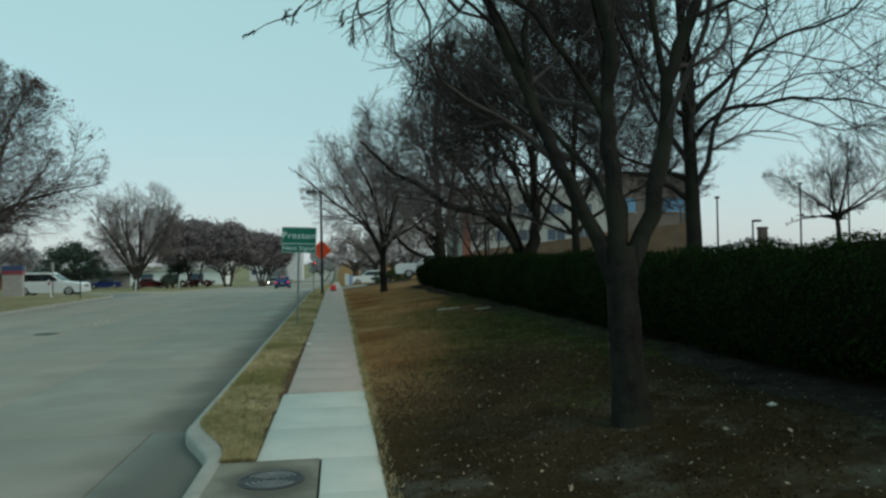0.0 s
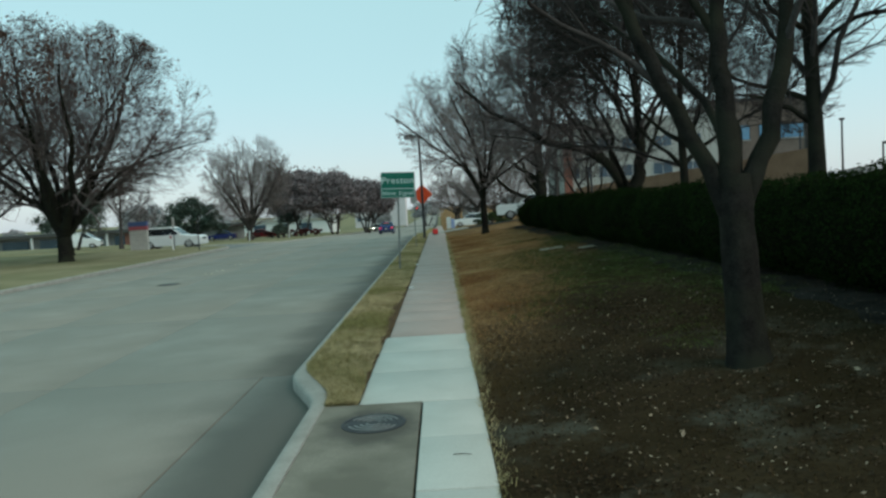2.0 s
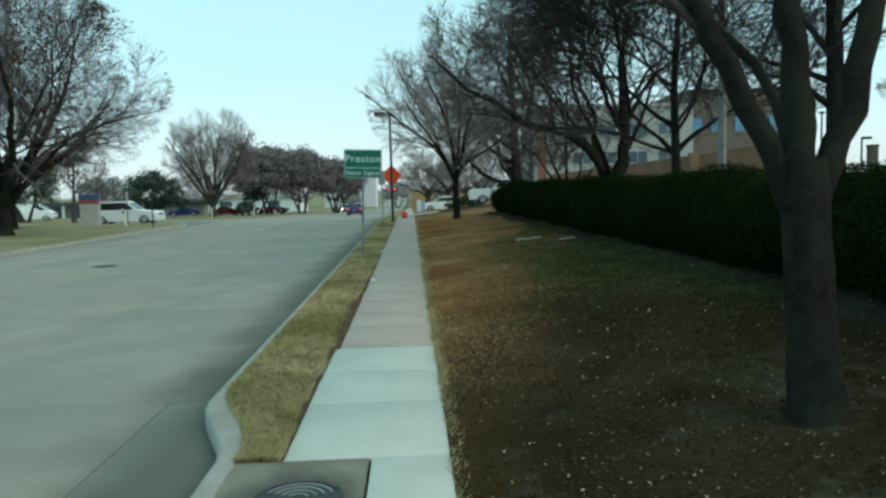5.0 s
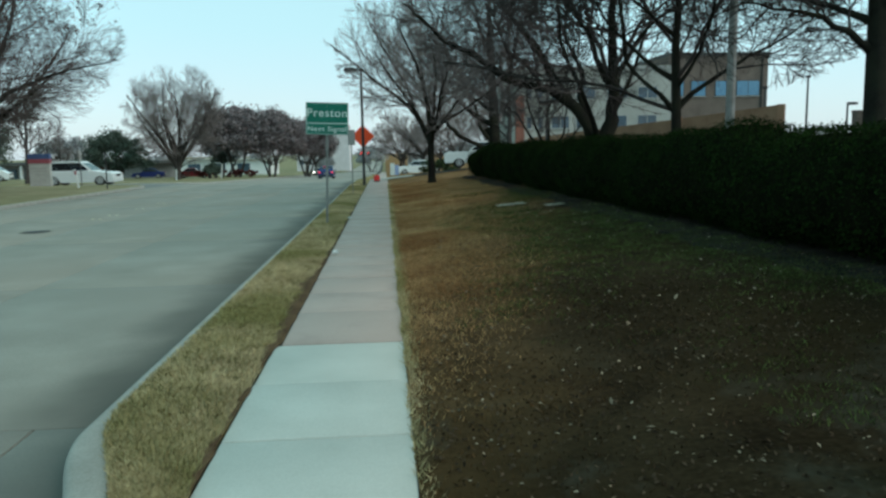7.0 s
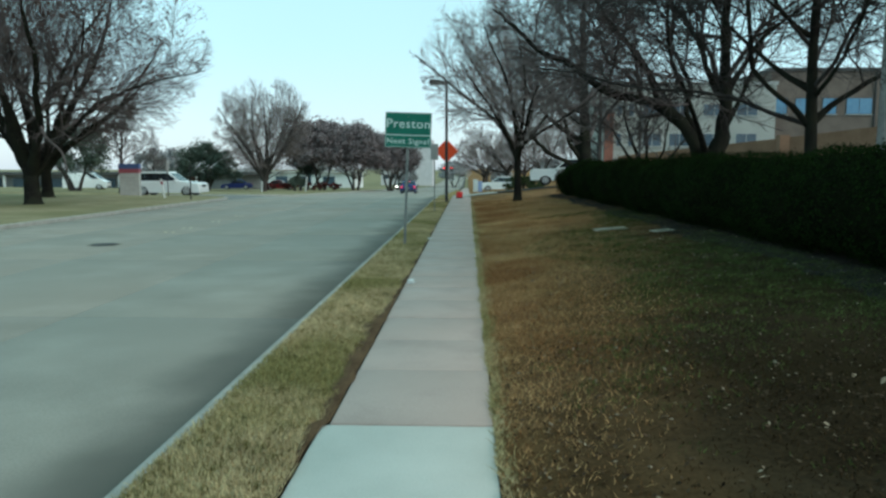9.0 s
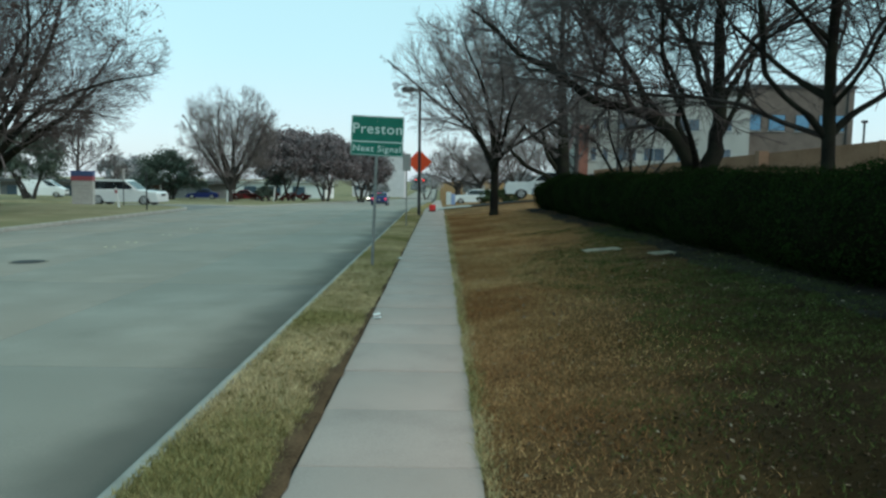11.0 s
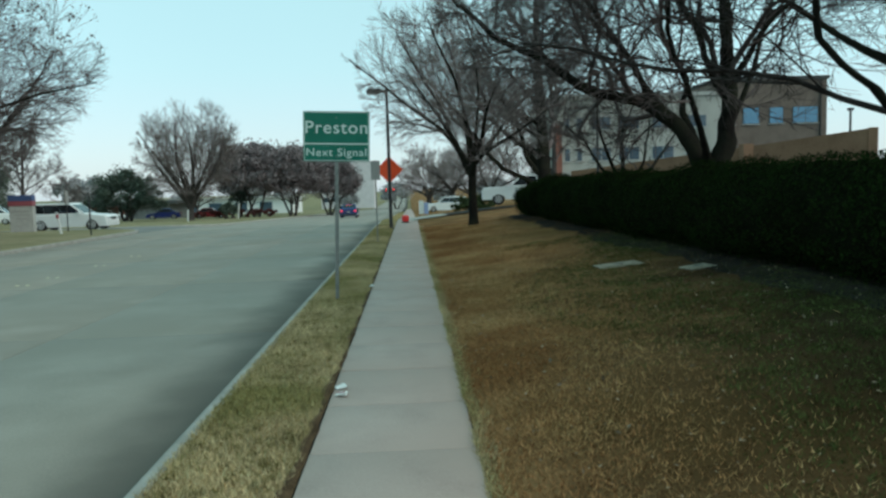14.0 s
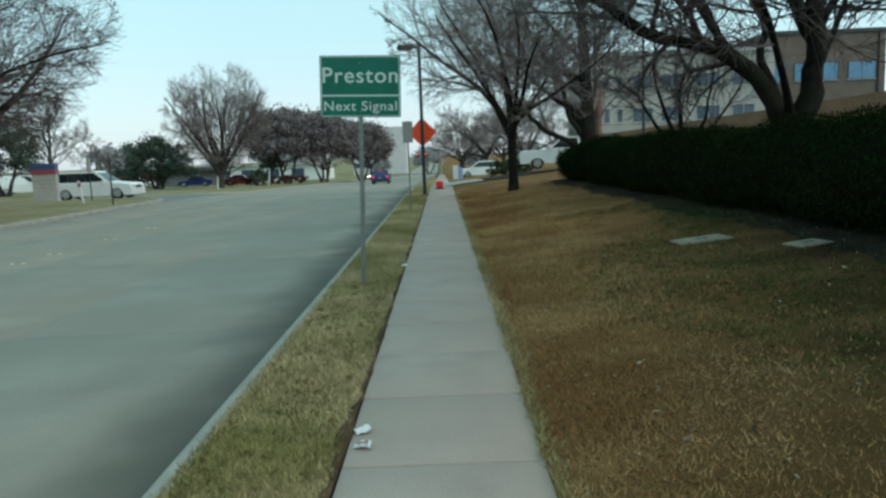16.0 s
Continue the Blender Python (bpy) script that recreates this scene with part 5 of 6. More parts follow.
    for s in (-1, 1):
        part("headlight", boxed(hl - 0.10, hl + 0.012, s * hw * 0.72 - 0.17, s * hw * 0.72 + 0.17, zl - 0.08, zl + 0.08, bevel=0.03), M_LAMPON if lit else M_LAMPOFF, th, "headlight")
        part("tail_light", boxed(-hl - 0.012, -hl + 0.08, s * hw * 0.80 - 0.12, s * hw * 0.80 + 0.12, zl + 0.05, zl + 0.25, bevel=0.02), M_TAILON if tail else M_REDPANEL, th, "red tail light")
        part("mirror", boxed(hl * 0.30, hl * 0.30 + 0.14, s * (hw + 0.08) - 0.09, s * (hw + 0.08) + 0.09, belt - 0.02, belt + 0.13, bevel=0.03), paint, th)
    part("grille", boxed(hl - 0.05, hl + 0.008, -hw * 0.42, hw * 0.42, zl - 0.14, zl + 0.07, bevel=0.02), M_TRIM, th, "dark grille")
    part("bumper", boxed(hl - 0.10, hl + 0.03, -hw * 0.94, hw * 0.94, z0 + 0.02, z0 + 0.2, bevel=0.03), M_TRIM if kind != "wagon" else paint, th)
    part("bumper", boxed(-hl - 0.03, -hl + 0.10, -hw * 0.94, hw * 0.94, z0 + 0.06, z0 + 0.24, bevel=0.03), M_TRIM if kind != "wagon" else paint, th)
    part("licence_plate", boxed(-hl - 0.042, -hl - 0.03, -0.16, 0.16, zl - 0.02, zl + 0.1), M_GREYSHEET, th, "plain plate")
    if tail:
        part("brake_light", boxed(-hl * 0.66, -hl * 0.62, -0.25, 0.25, height * 0.93, height * 0.96), M_TAILON, th)
    if kind == "pickup":
        part("bed", boxed(-hl + 0.1, -hl * 0.32, -hw + 0.12, hw - 0.12, belt - 0.02, belt + 0.012), M_TRIM, th, "dark open bed")
    return th


zc = lambda x, y: float(fall(y)) + ROAD_Z
vehicle("wagon", pose(-21.3, 59.6, zc(0, 59.6) + 0.10, 0, 0, 0), "long white boxy wagon with dark windows waiting at the drive", M_CARWHITE, 5.13, 1.93, 1.73, "wagon")
vehicle("sedan", pose(-6.4, 92, zc(0, 92) + 0.005, 0, 0, 91), "blue sedan with lit tail lights driving away", M_CARBLUE, 4.6, 1.8, 1.48, "sedan", tail=True)
vehicle("sedan", pose(-12.6, 150, zc(0, 150) + 0.005, 0, 0, 270), "silver sedan approaching with lit headlights", M_CARSILVER, 4.7, 1.8, 1.5, "sedan", lit=True)
PARKED = "parked cars"
vehicle("pickup", pose(7.9, 60.5, float(land(7.9, 60.5)) + 0.10, 0, 0, 172), "white pickup truck parked beyond the end of the hedge", M_CARWHITE, 5.8, 2.0, 1.95, "pickup")
vehicle("sedan", pose(-41.3, 114, float(land(-41.3, 114)), 0, 0, 25), "low white car parked beyond the drive", M_CARWHITE, 4.6, 1.8, 1.42, "sedan")
vehicle("sedan", pose(-34.3, 116, float(land(-34.3, 116)), 0, 0, 190), "blue car parked beside the evergreen shrub", M_CARBLUE, 4.6, 1.8, 1.5, "sedan")
vehicle("sedan", pose(-26.6, 111, float(land(-26.6, 111)), 0, 0, 10), "dark red car parked by the low hedge", M_CARRED, 4.6, 1.8, 1.45, "sedan")
vehicle("van", pose(-47.2, 97, float(land(-47.2, 97)), 0, 0, 12), "white panel van parked near the low building", M_CARWHITE, 5.2, 2.0, 2.1, "van", category="van")
vehicle("suv", pose(4.2, 92, float(fall(92)) + 0.15, 0, 0, 180), "white car crossing near the far entrance", M_CARWHITE, 4.8, 1.9, 1.7, "suv")

# ---- buildings ----
def window(x0, x1, z0, z1, y, parent, glass, name="window"):
    f = part(name, boxed(x0 - 0.08, x1 + 0.08, y - 0.05, y + 0.12, z0 - 0.08, z1 + 0.08), M_ROOF if glass is M_BLUEWIN else M_STONE, parent)
    n = max(1, round((x1 - x0) / 1.4))
    for k in range(n):
        a, b = x0 + (x1 - x0) * k / n + 0.04, x0 + (x1 - x0) * (k + 1) / n - 0.04
        part("pane", boxed(a, b, y - 0.07, y - 0.045, z0, z1), glass, f)
    part("sill", boxed(x0 - 0.15, x1 + 0.15, y - 0.14, y - 0.02, z0 - 0.16, z0 - 0.08), M_STONE, f)


zg = 0.3
ob = empty("office_building", pose(0, 0, 0), "pale stucco office building with rows of dark windows", "building")
part("wall", boxed(17.0, 36.5, 95, 112, zg - 1.5, 11.5), M_STUCCO, ob)
part("roof", boxed(16.8, 36.6, 94.8, 112.2, 11.5, 11.9), M_STONE, ob)
for z0, z1 in ((4.45, 5.85), (8.0, 9.3)):
    for a, b in ((18.0, 18.6), (19.4, 20.0), (21.1, 23.3), (24.2, 26.6), (28.1, 30.6), (32.0, 34.4)):
        window(a, b, z0, z1, 95, ob, M_WINDOW)
for a, b in ((18.0, 20.0), (21.5, 24.0), (26, 29)):
    window(a, b, 1.2, 2.7, 95, ob, M_WINDOW)
part("pilaster", boxed(16.6, 17.6, 94.6, 95.4, zg - 1.5, 8.5), M_REDBRICK, ob, "red brick corner pier")
bb = empty("brick_building", pose(0, 0, 0), "brown brick block with blue-tinted windows under a flat roof", "building")
part("wall", boxed(36.6, 49.7, 97, 120, zg - 1.0, 13.3), M_BRICK, bb)
part("roof", boxed(36.4, 49.9, 96.8, 120.2, 13.3, 13.7), M_ROOF, bb)
for a, b in ((37.2, 38.6), (39.6, 41.5), (42.8, 44.4), (45.6, 48.6)):
    window(a, b, 8.3, 10.1, 97, bb, M_BLUEWIN)
part("downpipe", rodded((48.9, 96.9, 1), (48.9, 96.9, 13.2), 0.1, sides=8), M_TRIM, bb)


def wall_run(p, q, zt0, zt1, thick=0.5):
    p, q = Vector(p), Vector(q)
    d = (q - p).normalized()
    n = Vector((-d.y, d.x)) * thick
    bm = bmesh.new()
    lo = [bm.verts.new((v.x, v.y, -0.6)) for v in (p, q, q + n, p + n)]
    hi = [bm.verts.new((v.x, v.y, z)) for v, z in ((p, zt0), (q, zt1), (q + n, zt1), (p + n, zt0))]
    bm.faces.new(lo)
    bm.faces.new(hi)
    for k in range(4):
        bm.faces.new((lo[k], lo[(k + 1) % 4], hi[(k + 1) % 4], hi[k]))
    return bm


tw = empty("boundary_wall", pose(0, 0, 0), "long tan brick screen wall with a sloping top", "wall")
part("wall_panel", wall_run((14.2, 75), (23.5, 62), 2.95, 4.05), M_TANWALL, tw)
part("wall_panel", wall_run((23.52, 62), (29.6, 57), 4.05, 4.85), M_TANWALL, tw)
part("wall_panel", wall_run((29.62, 57), (34.0, 66), 4.85, 4.85), M_TANWALL, tw)
part("pier", boxed(23.2, 23.9, 61.6, 62.3, -0.5, 4.25), M_TANWALL, tw)

lb = empty("low_building", pose(0, 0, 0), "low flat-roofed building with brick and pale walls behind the car park", "building")
part("wall", boxed(-95, -35.5, 122, 134, -3.0, 0.75), M_FENCE, lb)
part("roof", boxed(-96, -34, 120.5, 135, 0.75, 1.2), M_ROOF, lb)
part("brick_bay", boxed(-52, -42, 121.6, 122.1, -3.0, 0.5), M_REDBRICK, lb)
for k in range(9):
    part("column", boxed(-92 + 6.2 * k, -91.7 + 6.2 * k, 120.8, 121.1, -3.0, 0.75), M_WHITEPAINT, lb)
for k in range(8):
    part("opening", boxed(-91 + 6.2 * k, -86.8 + 6.2 * k, 121.7, 122.05, -2.0, 0.2), M_WINDOW, lb)
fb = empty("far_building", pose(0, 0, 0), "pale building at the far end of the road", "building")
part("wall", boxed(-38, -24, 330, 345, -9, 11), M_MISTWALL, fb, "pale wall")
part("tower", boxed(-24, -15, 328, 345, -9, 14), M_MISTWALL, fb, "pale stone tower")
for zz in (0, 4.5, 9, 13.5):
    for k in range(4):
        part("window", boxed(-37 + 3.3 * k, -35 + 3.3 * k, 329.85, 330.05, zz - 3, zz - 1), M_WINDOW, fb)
far_house = empty("far_building", pose(0, 0, 0), "long pale building beyond the far trees", "building")
part("wall", boxed(-80, -28, 190, 205, -5, 0.6), M_WHITEPAINT, far_house)
part("roof", boxed(-81, -27, 189, 206, 0.6, 0.9), M_STONE, far_house)
for k in range(8):
    part("window", boxed(-78 + 6 * k, -75 + 6 * k, 189.8, 190.1, -2.5, -0.3), M_WINDOW, far_house)


# ---- far signal and boards ----
ts = empty("traffic_signal", pose(-2.2, 232, float(fall(232))), "far traffic signal mast showing red", "traffic signal")
part("pole", rodded((0, 0, -0.2), (0, 0, 6.4), 0.14, 0.11, sides=10), M_POST, ts)
part("arm", rodded((0, 0, 5.9), (-7.5, 0, 6.1), 0.09, 0.06, sides=8), M_POST, ts)
for hx in (-2.4, -4.6):
    h = part("signal_head", boxed(hx - 0.2, hx + 0.2, -0.2, 0.05, 5.0, 6.2, bevel=0.03), M_TRIM, ts, "black signal head")
    part("red_lens", rodded((hx, -0.24, 5.95), (hx, -0.2, 5.95), 0.16, sides=16), M_SIGNAL, h, "lit red lens")
    for zz in (5.6, 5.25):
        part("dark_lens", rodded((hx, -0.23, zz), (hx, -0.2, zz), 0.15, sides=16), M_GLASS, h)
fs = empty("board_sign", pose(1.35, 73.2, float(fall(73.2)), 0, 0, -8), "small white and blue board sign beside the far sidewalk", "board sign")
part("panel", boxed(-0.42, -0.02, -0.03, 0.03, 0.25, 1.35, bevel=0.01), M_WHITEPAINT, fs, "white panel")
part("panel", boxed(0.0, 0.36, -0.03, 0.03, 0.25, 1.2, bevel=0.01), M_BLUEBOARD, fs, "pale blue panel")
for lx in (-0.38, 0.32):
    part("leg", boxed(lx - 0.02, lx + 0.02, -0.02, 0.02, -0.1, 0.26), M_POST, fs)

# ---- small things on the ground ----
def slab_lid(x, y, w, d, turn):
    th = empty("utility_lid", pose(x, y, float(land(x, y)) + 0.01, 0, -5.0, turn), "pale concrete utility box lid set in the lawn", "utility lid")
    part("frame", boxed(-w / 2 - 0.06, w / 2 + 0.06, -d / 2 - 0.06, d / 2 + 0.06, -0.1, 0.008), M_LID, th)
    part("lid", boxed(-w / 2, w / 2, -d / 2, d / 2, 0.0, 0.018, bevel=0.008), M_LID, th)
    part("handle_slot", boxed(-0.08, 0.08, -0.03, 0.03, 0.0182, 0.022), M_IRON, th)
    return th


slab_lid(3.98, 25.45, 0.68, 0.42, 4)
slab_lid(4.89, 24.0, 0.34, 0.30, 10)


def packet(x, y, turn, red, z=0.012):
    th = empty("litter", pose(x, y, z, 4, -6, turn), ("crumpled white paper scrap on the sidewalk edge" if x < 1 else "crumpled white paper scrap on the lawn") if not red else "crumpled white and red packet on the sidewalk edge", "litter")
    bm = bmesh.new()
    bmesh.ops.create_grid(bm, x_segments=6, y_segments=4, size=0.5)
    rr = random.Random(4 + red)
    for v in bm.verts:
        v.co.x *= 0.105
        v.co.y *= 0.07
        v.co.z = 0.012 + rr.uniform(-0.008, 0.012)
    r = bmesh.ops.extrude_face_region(bm, geom=bm.faces[:])
    for v in [g for g in r["geom"] if isinstance(g, bmesh.types.BMVert)]:
        v.co.z += 0.008
    part("sheet", bm, M_WHITEPAINT if x < 1 else M_SCRAP, th)
    if red:
        part("stripe", boxed(-0.036, 0.036, -0.016, 0.006, 0.034, 0.036), M_REDPANEL, th, "dull red print")
    return th


packet(-0.53, 19.02, 20, 0)
packet(-0.50, 18.76, -8, 1)
packet(-0.62, 26.2, 30, 0)
packet(4.75, 7.9, 15, 0, float(land(4.75, 7.9)) + 0.006)
stick = empty("twig", pose(0.36, 6.72, 0.012, 0, 0, -10), "small dark twig lying on the pale sidewalk", "twig")
part("stem", rod(rodded((-0.075, 0, 0), (0.0, 0.012, 0.004), 0.0035, sides=6), (0.0, 0.012, 0.004), (0.08, 0.0, 0.002), 0.0035, 0.002, sides=6), M_BARK, stick)

for bx, by in ((-8.93, 29.55), (-8.95, 31.05), (-9.0, 34.0), (-9.1, 37.05)):
    for dx in (-0.12, 0.12):
        th = empty("road_stud", pose(bx + dx, by, ROAD_Z), "small yellowed ceramic road stud on the concrete", "road stud", "road studs")
        bm = bmesh.new()
        bmesh.ops.create_uvsphere(bm, u_segments=12, v_segments=6, radius=0.047)
        for v in bm.verts:
            v.co.z = max(0, v.co.z) * 0.4
        part("cap", bm, M_STUD, th)

mh = empty("manhole_cover", pose(-9.1, 25.8, ROAD_Z + 0.002), "dark round iron manhole cover in the road", "manhole cover")
part("ring", rodded((0, 0, -0.05), (0, 0, 0.005), 0.42, sides=32), M_BOX, mh)
part("lid", rodded((0, 0, -0.04), (0, 0, 0.012), 0.34, sides=32), M_IRON, mh)

# the storm inlet beside the sidewalk
inlet = empty("storm_inlet", pose(0, 0, 0), "stained concrete storm inlet top with an iron manhole lid", "storm inlet")
part("top_slab", boxed(-1.012, -0.014, -1.2, 8.42, -0.3, 0.006, bevel=0.006), M_BOX, inlet, "stained grey-brown slab")
part("kerb_lip", prism([(-1.19, -0.02), (-1.17, 0.004), (-1.026, 0.008), (-1.026, -0.2), (-1.19, -0.2)], -1.2, 8.415), M_KERB, inlet, "paler kerb lip")
LX, LY = -0.445, 7.73


def ring(r0, r1, z0, z1, a0=0.0, a1=2 * math.pi, n=40):
    bm = bmesh.new()
    full = a1 - a0 > 6.28
    rows = []
    for k in range(n + (0 if full else 1)):
        a = a0 + (a1 - a0) * k / n
        rows.append([bm.verts.new((LX + r * math.cos(a), LY + r * math.sin(a), z)) for r, z in ((r0, z0), (r0, z1), (r1, z1), (r1, z0))])
    m = len(rows)
    for k in range(m if full else m - 1):
        p, q = rows[k], rows[(k + 1) % m]
        for j in range(4):
            bm.faces.new((p[j], p[(j + 1) % 4], q[(j + 1) % 4], q[j]))
    if not full:
        bm.faces.new(rows[0])
        bm.faces.new(rows[-1][::-1])
    return bm


lid = part("manhole_lid", rodded((LX, LY, -0.05), (LX, LY, 0.010), 0.265, sides=40), M_IRON, inlet, "round dark iron lid with raised rings")
part("rim", ring(0.275, 0.305, -0.02, 0.013), M_IRON, lid)
for k, r in enumerate((0.07, 0.125, 0.18, 0.235)):
    for a in (0.35, 3.49):
        part("raised_rib", ring(r - 0.009, r + 0.009, 0.008, 0.017, a, a + 2.3, 18), M_POST, lid)

# ---- fallen leaves and grass ----
gr = np.random.RandomState(77)


def blades(name, n, xy, zfun, h, w, material, parent, lean=0.6):
    x, y = xy
    z = zfun(x, y)
    a = gr.uniform(0, 6.283, n)
    hh = h * gr.uniform(0.4, 1.3, n)
    tx, ty = gr.normal(0, lean, n) * hh, gr.normal(0, lean, n) * hh
    V = np.empty((n, 3, 3))
    V[:, 0] = np.stack([x - np.cos(a) * w, y - np.sin(a) * w, z - 0.006], 1)
    V[:, 1] = np.stack([x + np.cos(a) * w, y + np.sin(a) * w, z - 0.006], 1)
    V[:, 2] = np.stack([x + tx, y + ty, z + hh], 1)
    return tagged(new(name, mesh_from_arrays(name, V.reshape(-1, 3), np.arange(3 * n).reshape(-1, 3), material)), parent, "grass", kind="stuff")


nv = 170000
vy = 8.435 + 42 * gr.uniform(0, 1, nv) ** 1.7
vu = gr.uniform(0, 1, nv)
# a worn bare rut runs beside the sidewalk
def rut_width(y):
    return 0.030 + 0.016 * np.sin(y * 2.1) + 0.014 * np.sin(y * 5.3 + 1) + 0.012 * np.sin(y * 13) + np.clip((y - 11.2) / 2, 0, 1) * np.clip((20.5 - y) / 4, 0, 1) * (0.085 + 0.045 * np.sin(y * 0.9 + 1) + 0.022 * np.sin(y * 3.7) + 0.012 * np.sin(y * 9.1))


wide = walk_edge(vy) - verge_in(vy)
keepv = (1 - vu) * wide > rut_width(vy) * gr.uniform(0.55, 1.2, nv)
vy, vu = vy[keepv], vu[keepv]
vx = verge_in(vy) + (walk_edge(vy) + 0.01 - verge_in(vy)) * vu
blades("grass", len(vy), (vx, vy), lambda x, y: 0.012 + 0.03 * np.sin(np.pi * vu) * np.minimum(1, (y - 8.42) / 0.5), 0.036, 0.0045, M_GRASS_DRY, "short straw-yellow dormant grass on the verge")
nc = 520
cy = 8.7 + 16 * gr.uniform(0, 1, nc) ** 1.3
cu = gr.uniform(0.06, 0.9, nc)
cx = verge_in(cy) + (walk_edge(cy) - 0.01 - verge_in(cy)) * cu
gx, gy = (cx[:, None] + gr.normal(0, 0.022, (nc, 22))).ravel(), (cy[:, None] + gr.normal(0, 0.022, (nc, 22))).ravel()
gu = (gx - verge_in(gy)) / (walk_edge(gy) + 0.01 - verge_in(gy))
kg = (gu > 0.03) & (gu < 0.93) & (gy > 8.55)
gx, gy, gu = gx[kg], gy[kg], gu[kg]
blades("grass", len(gx), (gx, gy), lambda x, y: 0.012 + 0.03 * np.sin(np.pi * gu) * np.minimum(1, (y - 8.42) / 0.5), 0.040, 0.0045, M_GRASS_OLIVE, "dull green tufts among the straw on the verge")
nw = 180000
wy = 3.0 + 42 * gr.uniform(0, 1, nw) ** 1.8
wx = 0.60 + 5.6 * gr.uniform(0, 1, nw) ** 1.1
patch = np.sin(wx * 1.9 + wy * 0.7) + np.sin(wy * 1.3 - wx * 0.8 + 2) + gr.normal(0, 0.9, nw)
kw = (patch > -0.7) & (gr.uniform(0, 1, nw) < np.clip((wy - 3) / 12, 0.30, 1))
wx, wy = wx[kw], wy[kw]
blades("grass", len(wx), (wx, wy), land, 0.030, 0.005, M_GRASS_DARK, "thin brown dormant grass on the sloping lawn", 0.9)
nc = 6500
cy = 9.0 + 23 * gr.uniform(0, 1, nc) ** 1.1
cx = 0.9 + 4.8 * gr.uniform(0, 1, nc) ** 0.75
green = np.sin(cx * 1.1 + cy * 0.45 + 1) + 0.8 * np.sin(cy * 0.8 - cx * 1.7) + 1.5 * np.clip(cx - 1.6, -1, 1.4) - 0.11 * np.clip(cy - 19, 0, 20) - 0.6 * np.clip(14 - cy, 0, 5) + gr.normal(0, 0.6, nc)
cx, cy = cx[green > 0.9], cy[green > 0.9]
gx, gy = (cx[:, None] + gr.normal(0, 0.07, (len(cx), 22))).ravel(), (cy[:, None] + gr.normal(0, 0.07, (len(cx), 22))).ravel()
blades("grass", len(gx), (gx, gy), land, 0.034, 0.005, M_GRASS_GREEN, "dull green tufts thinly spread over the upper lawn", 0.9)
nt = 190000
ty_ = 6.0 + 40 * gr.uniform(0, 1, nt) ** 1.15
tx_ = 0.62 + np.abs(gr.normal(0, 1.15, nt))
kt = gr.uniform(0, 1, nt) < np.clip((ty_ - 9.0 - 2.2 * (tx_ - 0.6)) / 8, 0, 1)
tx_, ty_ = tx_[kt], ty_[kt]
blades("grass", len(tx_), (tx_, ty_), land, 0.032, 0.005, M_GRASS_TAN, "tan dormant grass along the sidewalk side of the lawn", 0.9)
ry = np.arange(8.6, 44, 0.12)
rw = np.maximum(0.012, rut_width(ry))
RV = np.stack([np.stack([walk_edge(ry) - 0.002 - rw * f + (1 - f) * 0.026 * np.clip(np.sin(ry * 2.7) * np.sin(ry * 7.3 + 1) + 0.25 * np.sin(ry * 17), 0, 1), ry, 0.012 + 0.012 * np.sin(np.pi * f) + 0.035 * np.sin(np.pi * rw * f / 0.93) + 0 * ry], 1) for f in (0.0, 0.35, 0.7, 1.0)], 1)
k4 = (np.arange(len(ry) - 1)[:, None] * 4 + np.arange(3)[None]).ravel()
tagged(new("bare_rut", mesh_from_arrays("bare_rut", RV.reshape(-1, 3), np.stack([k4, k4 + 1, k4 + 5, k4 + 4], 1), M_RUT, True)), "ragged dark bare soil edge beside the sidewalk", "soil", kind="structure")
ne = 26000
ey = 3 + 45 * gr.uniform(0, 1, ne) ** 1.6
ex = 0.595 + 0.02 * np.sin(ey * 4.1) * np.sin(ey * 1.3) + np.abs(gr.normal(0, 0.06, ne))
ke = gr.uniform(0, 1, ne) < np.clip((ey - 8) / 6, 0.12, 1)
ex, ey = ex[ke], ey[ke]
blades("grass", len(ex), (ex, ey), lambda x, y: np.maximum(land(x, y), 0.012), 0.045, 0.0045, M_GRASS_DRY, "longer straw tufts along the sidewalk edge", 0.8)
n = 3000
lx, ly2 = 0.75 + 5.0 * gr.uniform(0, 1, n), 3.0 + 26 * gr.uniform(0, 1, n) ** 1.3
V, F = leaf_cards(gr, np.stack([lx, ly2, land(lx, ly2) + 0.022], 1), np.tile([0, 0, 2.0], (n, 1)), 0.014, 0.004)
n2 = 360
lx, ly2 = 0.75 + 4.9 * gr.uniform(0, 1, n2), 4.0 + 24 * gr.uniform(0, 1, n2) ** 1.4
V2, F2 = leaf_cards(gr, np.stack([lx, ly2, land(lx, ly2) + 0.03], 1), np.tile([0, 0, 1.4], (n2, 1)), 0.027, 0.008)
tagged(new("leaf_litter", mesh_from_arrays("leaf_litter", np.concatenate([V, V2]), np.concatenate([F, F2 + len(V)]), M_LITTER)), "pale curled fallen leaves scattered over the lawn", "leaf litter", kind="stuff")

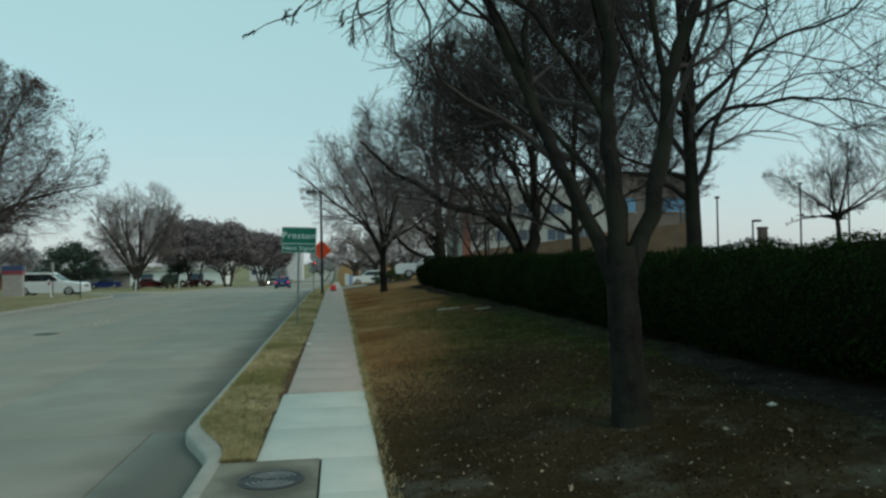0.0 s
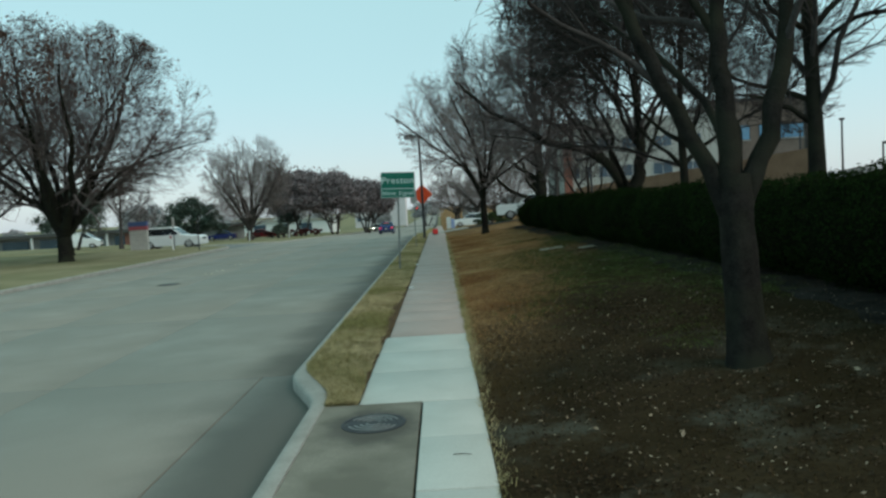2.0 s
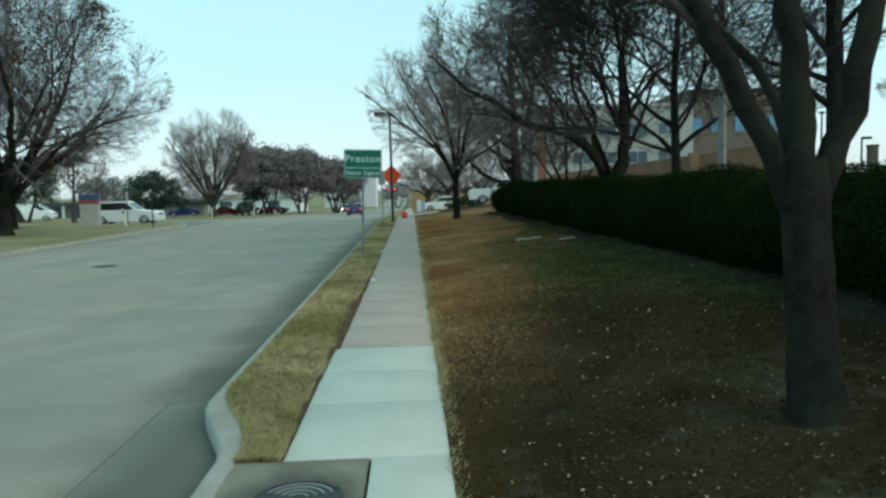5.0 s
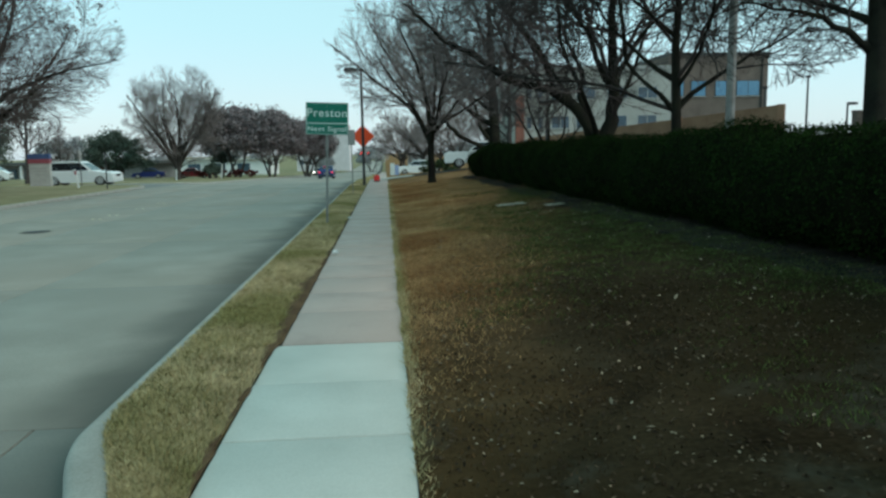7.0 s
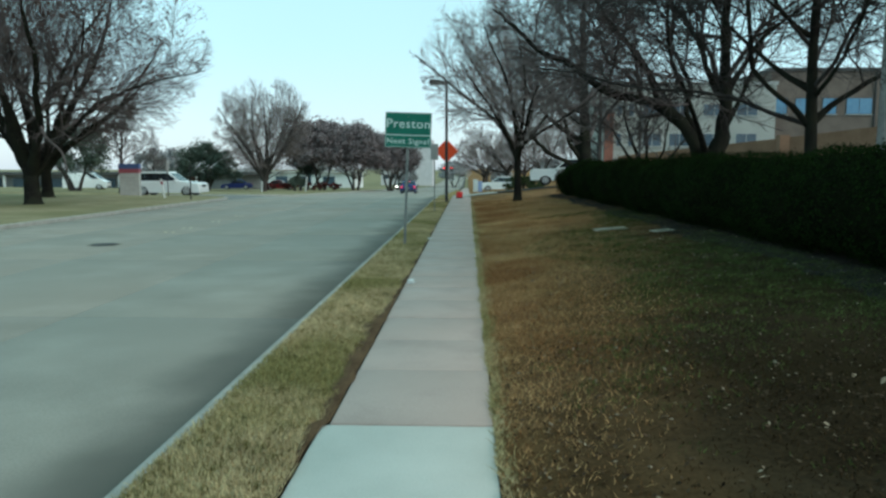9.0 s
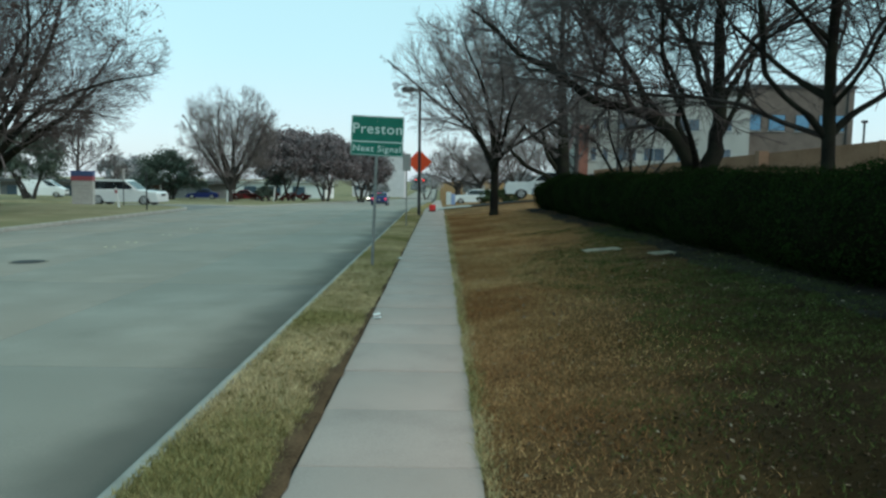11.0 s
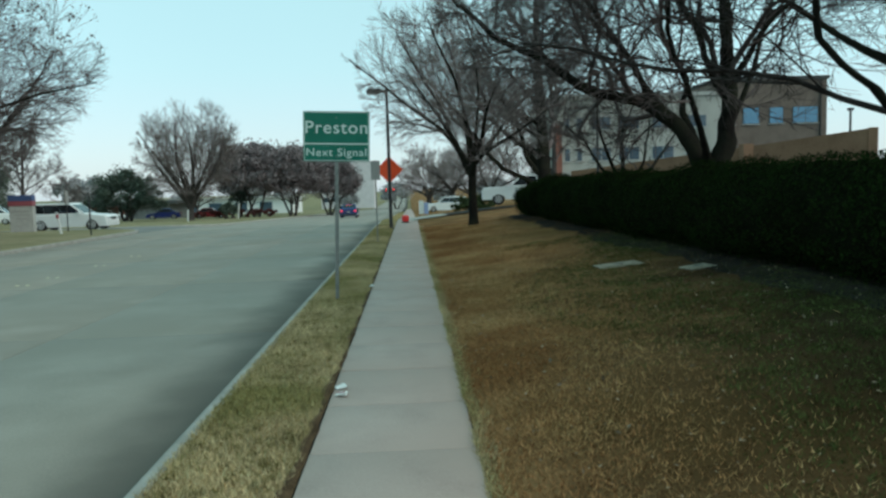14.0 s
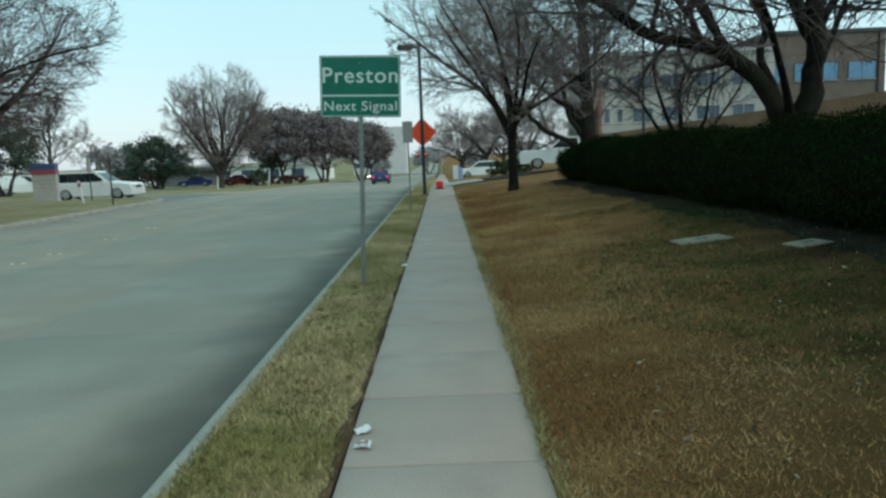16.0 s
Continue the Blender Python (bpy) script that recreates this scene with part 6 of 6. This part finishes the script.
nm = 16000
mx_, my_ = 0.72 + 5.0 * gr.uniform(0, 1, nm), 3.5 + 11 * gr.uniform(0, 1, nm) ** 1.25
km = np.sin(mx_ * 2.3 + my_ * 1.1) + np.sin(my_ * 2.9 - mx_ * 1.4) + gr.normal(0, 0.8, nm) > -0.9
mx_, my_ = mx_[km], my_[km]
V, F = leaf_cards(gr, np.stack([mx_, my_, land(mx_, my_) + 0.012], 1), np.tile([0, 0, 1.3], (len(mx_), 1)), 0.017, 0.004)
tagged(new("leaf_mulch", mesh_from_arrays("leaf_mulch", V, F, M_MULCH)), "dark rotted leaf scraps over the bare soil round the tree", "leaf litter", kind="stuff")

# ---- paving: road panels and sidewalk slabs ----
road = empty("road", pose(0, 0, 0), "wide grey concrete road with jointed panels", "road", kind="structure")
XS = [-14.80, -11.5, -8.25, -5.0, -2.2, -1.05]
RY = [-13.6, -7.55, -1.5, 4.55, 10.62] + [10.62 + 6.06 * k for k in range(1, 30)]


def sheet_panel(x0, x1, y0, y1, z0fun, gap, thick, bev):
    """A slab that follows the fall of the road, with a slightly rounded rim."""
    xs = [x0 + gap, x0 + gap + bev, x1 - gap - bev, x1 - gap]
    ys = [y0 + gap, y0 + gap + bev, y1 - gap - bev, y1 - gap]
    V, F = [], []
    for j, y in enumerate(ys):
        for i, x in enumerate(xs):
            rim = i in (0, 3) or j in (0, 3)
            V.append((x, y, z0fun(x, y) - (bev * 0.7 if rim else 0)))
    for j in range(3):
        for i in range(3):
            a = j * 4 + i
            F.append((a, a + 1, a + 5, a + 4))
    edge = [0, 1, 2, 3, 7, 11, 15, 14, 13, 12, 8, 4]
    for k in range(12):
        V.append((V[edge[k]][0], V[edge[k]][1], V[edge[k]][2] - thick))
    for k in range(12):
        F.append((edge[k], 16 + k, 16 + (k + 1) % 12, edge[(k + 1) % 12]))
    return np.array(V), np.array(F)


def road_z(x, y):
    return float(fall(y)) + ROAD_Z


tagged(new("road", grid_mesh("roadbed", [-14.82, -10, -5, -0.9], [-30, -13] + [y for y in YS if y > -12 and y < 900], lambda x, y: fall(y) + ROAD_Z - 0.02 - 0.0 * x, M_JOINT)),
       "dark joint filler bed beneath the road panels", "road", kind="structure")
for j in range(len(RY) - 1):
    for i in range(len(XS) - 1):
        x1 = XS[i + 1]
        if RY[j] > 10 and i == 3:
            x1 = -1.67
        if RY[j] > 10 and i == 4:
            continue
        V, F = sheet_panel(XS[i], x1, RY[j], RY[j + 1], road_z, 0.009 if not (i in (0, 1, 2)) else 0.003, 0.1, 0.006)
        child("road_panel", mesh_from_arrays("road_panel", V, F, M_ROAD), road)
tagged(new("road", grid_mesh("far_road", [-14.8, -8, -1.7], [RY[-1], 220, 260, 310, 420, 700], lambda x, y: fall(y) + ROAD_Z + 0 * x, M_ROAD)), "far stretch of the grey road", "road", kind="structure")

walkway = empty("sidewalk", pose(0, 0, 0), "straight jointed concrete sidewalk, pale new slabs giving way to older tan ones", "sidewalk", kind="structure")
WY = [-4.8, -3.6, -2.4, -1.2, 0.0, 1.2, 2.4, 3.6, 4.82, 6.04, 7.25, 8.43, 9.86, 11.06, 12.29, 13.75, 14.95, 16.14, 17.33, 18.49, 19.70] + [19.70 + 1.21 * k for k in range(1, 31)]
for j in range(len(WY) - 1):
    y0, y1 = WY[j], WY[j + 1]
    x0 = -0.002 if y0 < 8.4 else -0.67 if y0 < 12.2 else -0.61
    lift = 0.004 * math.sin(j * 2.3)
    V, F = sheet_panel(x0, 0.61, y0, y1, lambda x, y: float(fall(y)) + 0.004 + lift, 0.009, 0.1, 0.007)
    child("slab", mesh_from_arrays("slab", V, F, M_WALKNEW if y0 < 12.2 else M_WALK), walkway)
tagged(new("sidewalk", grid_mesh("sidewalk_far", [-0.61, 0.61], [68] + list(np.arange(70, 200, 5)), lambda x, y: fall(y) + 0.006 + 0 * x, M_WALK)), "far stretch of the tan sidewalk", "sidewalk", kind="structure")
tagged(new("sidewalk_bed", grid_mesh("sidewalk_bed", [-0.66, 0.63], list(np.arange(8.4, 56.5, 1.0)), lambda x, y: fall(y) - 0.02 + 0 * x, M_JOINT)), "dark soil in the joints beneath the sidewalk", "sidewalk", kind="structure")
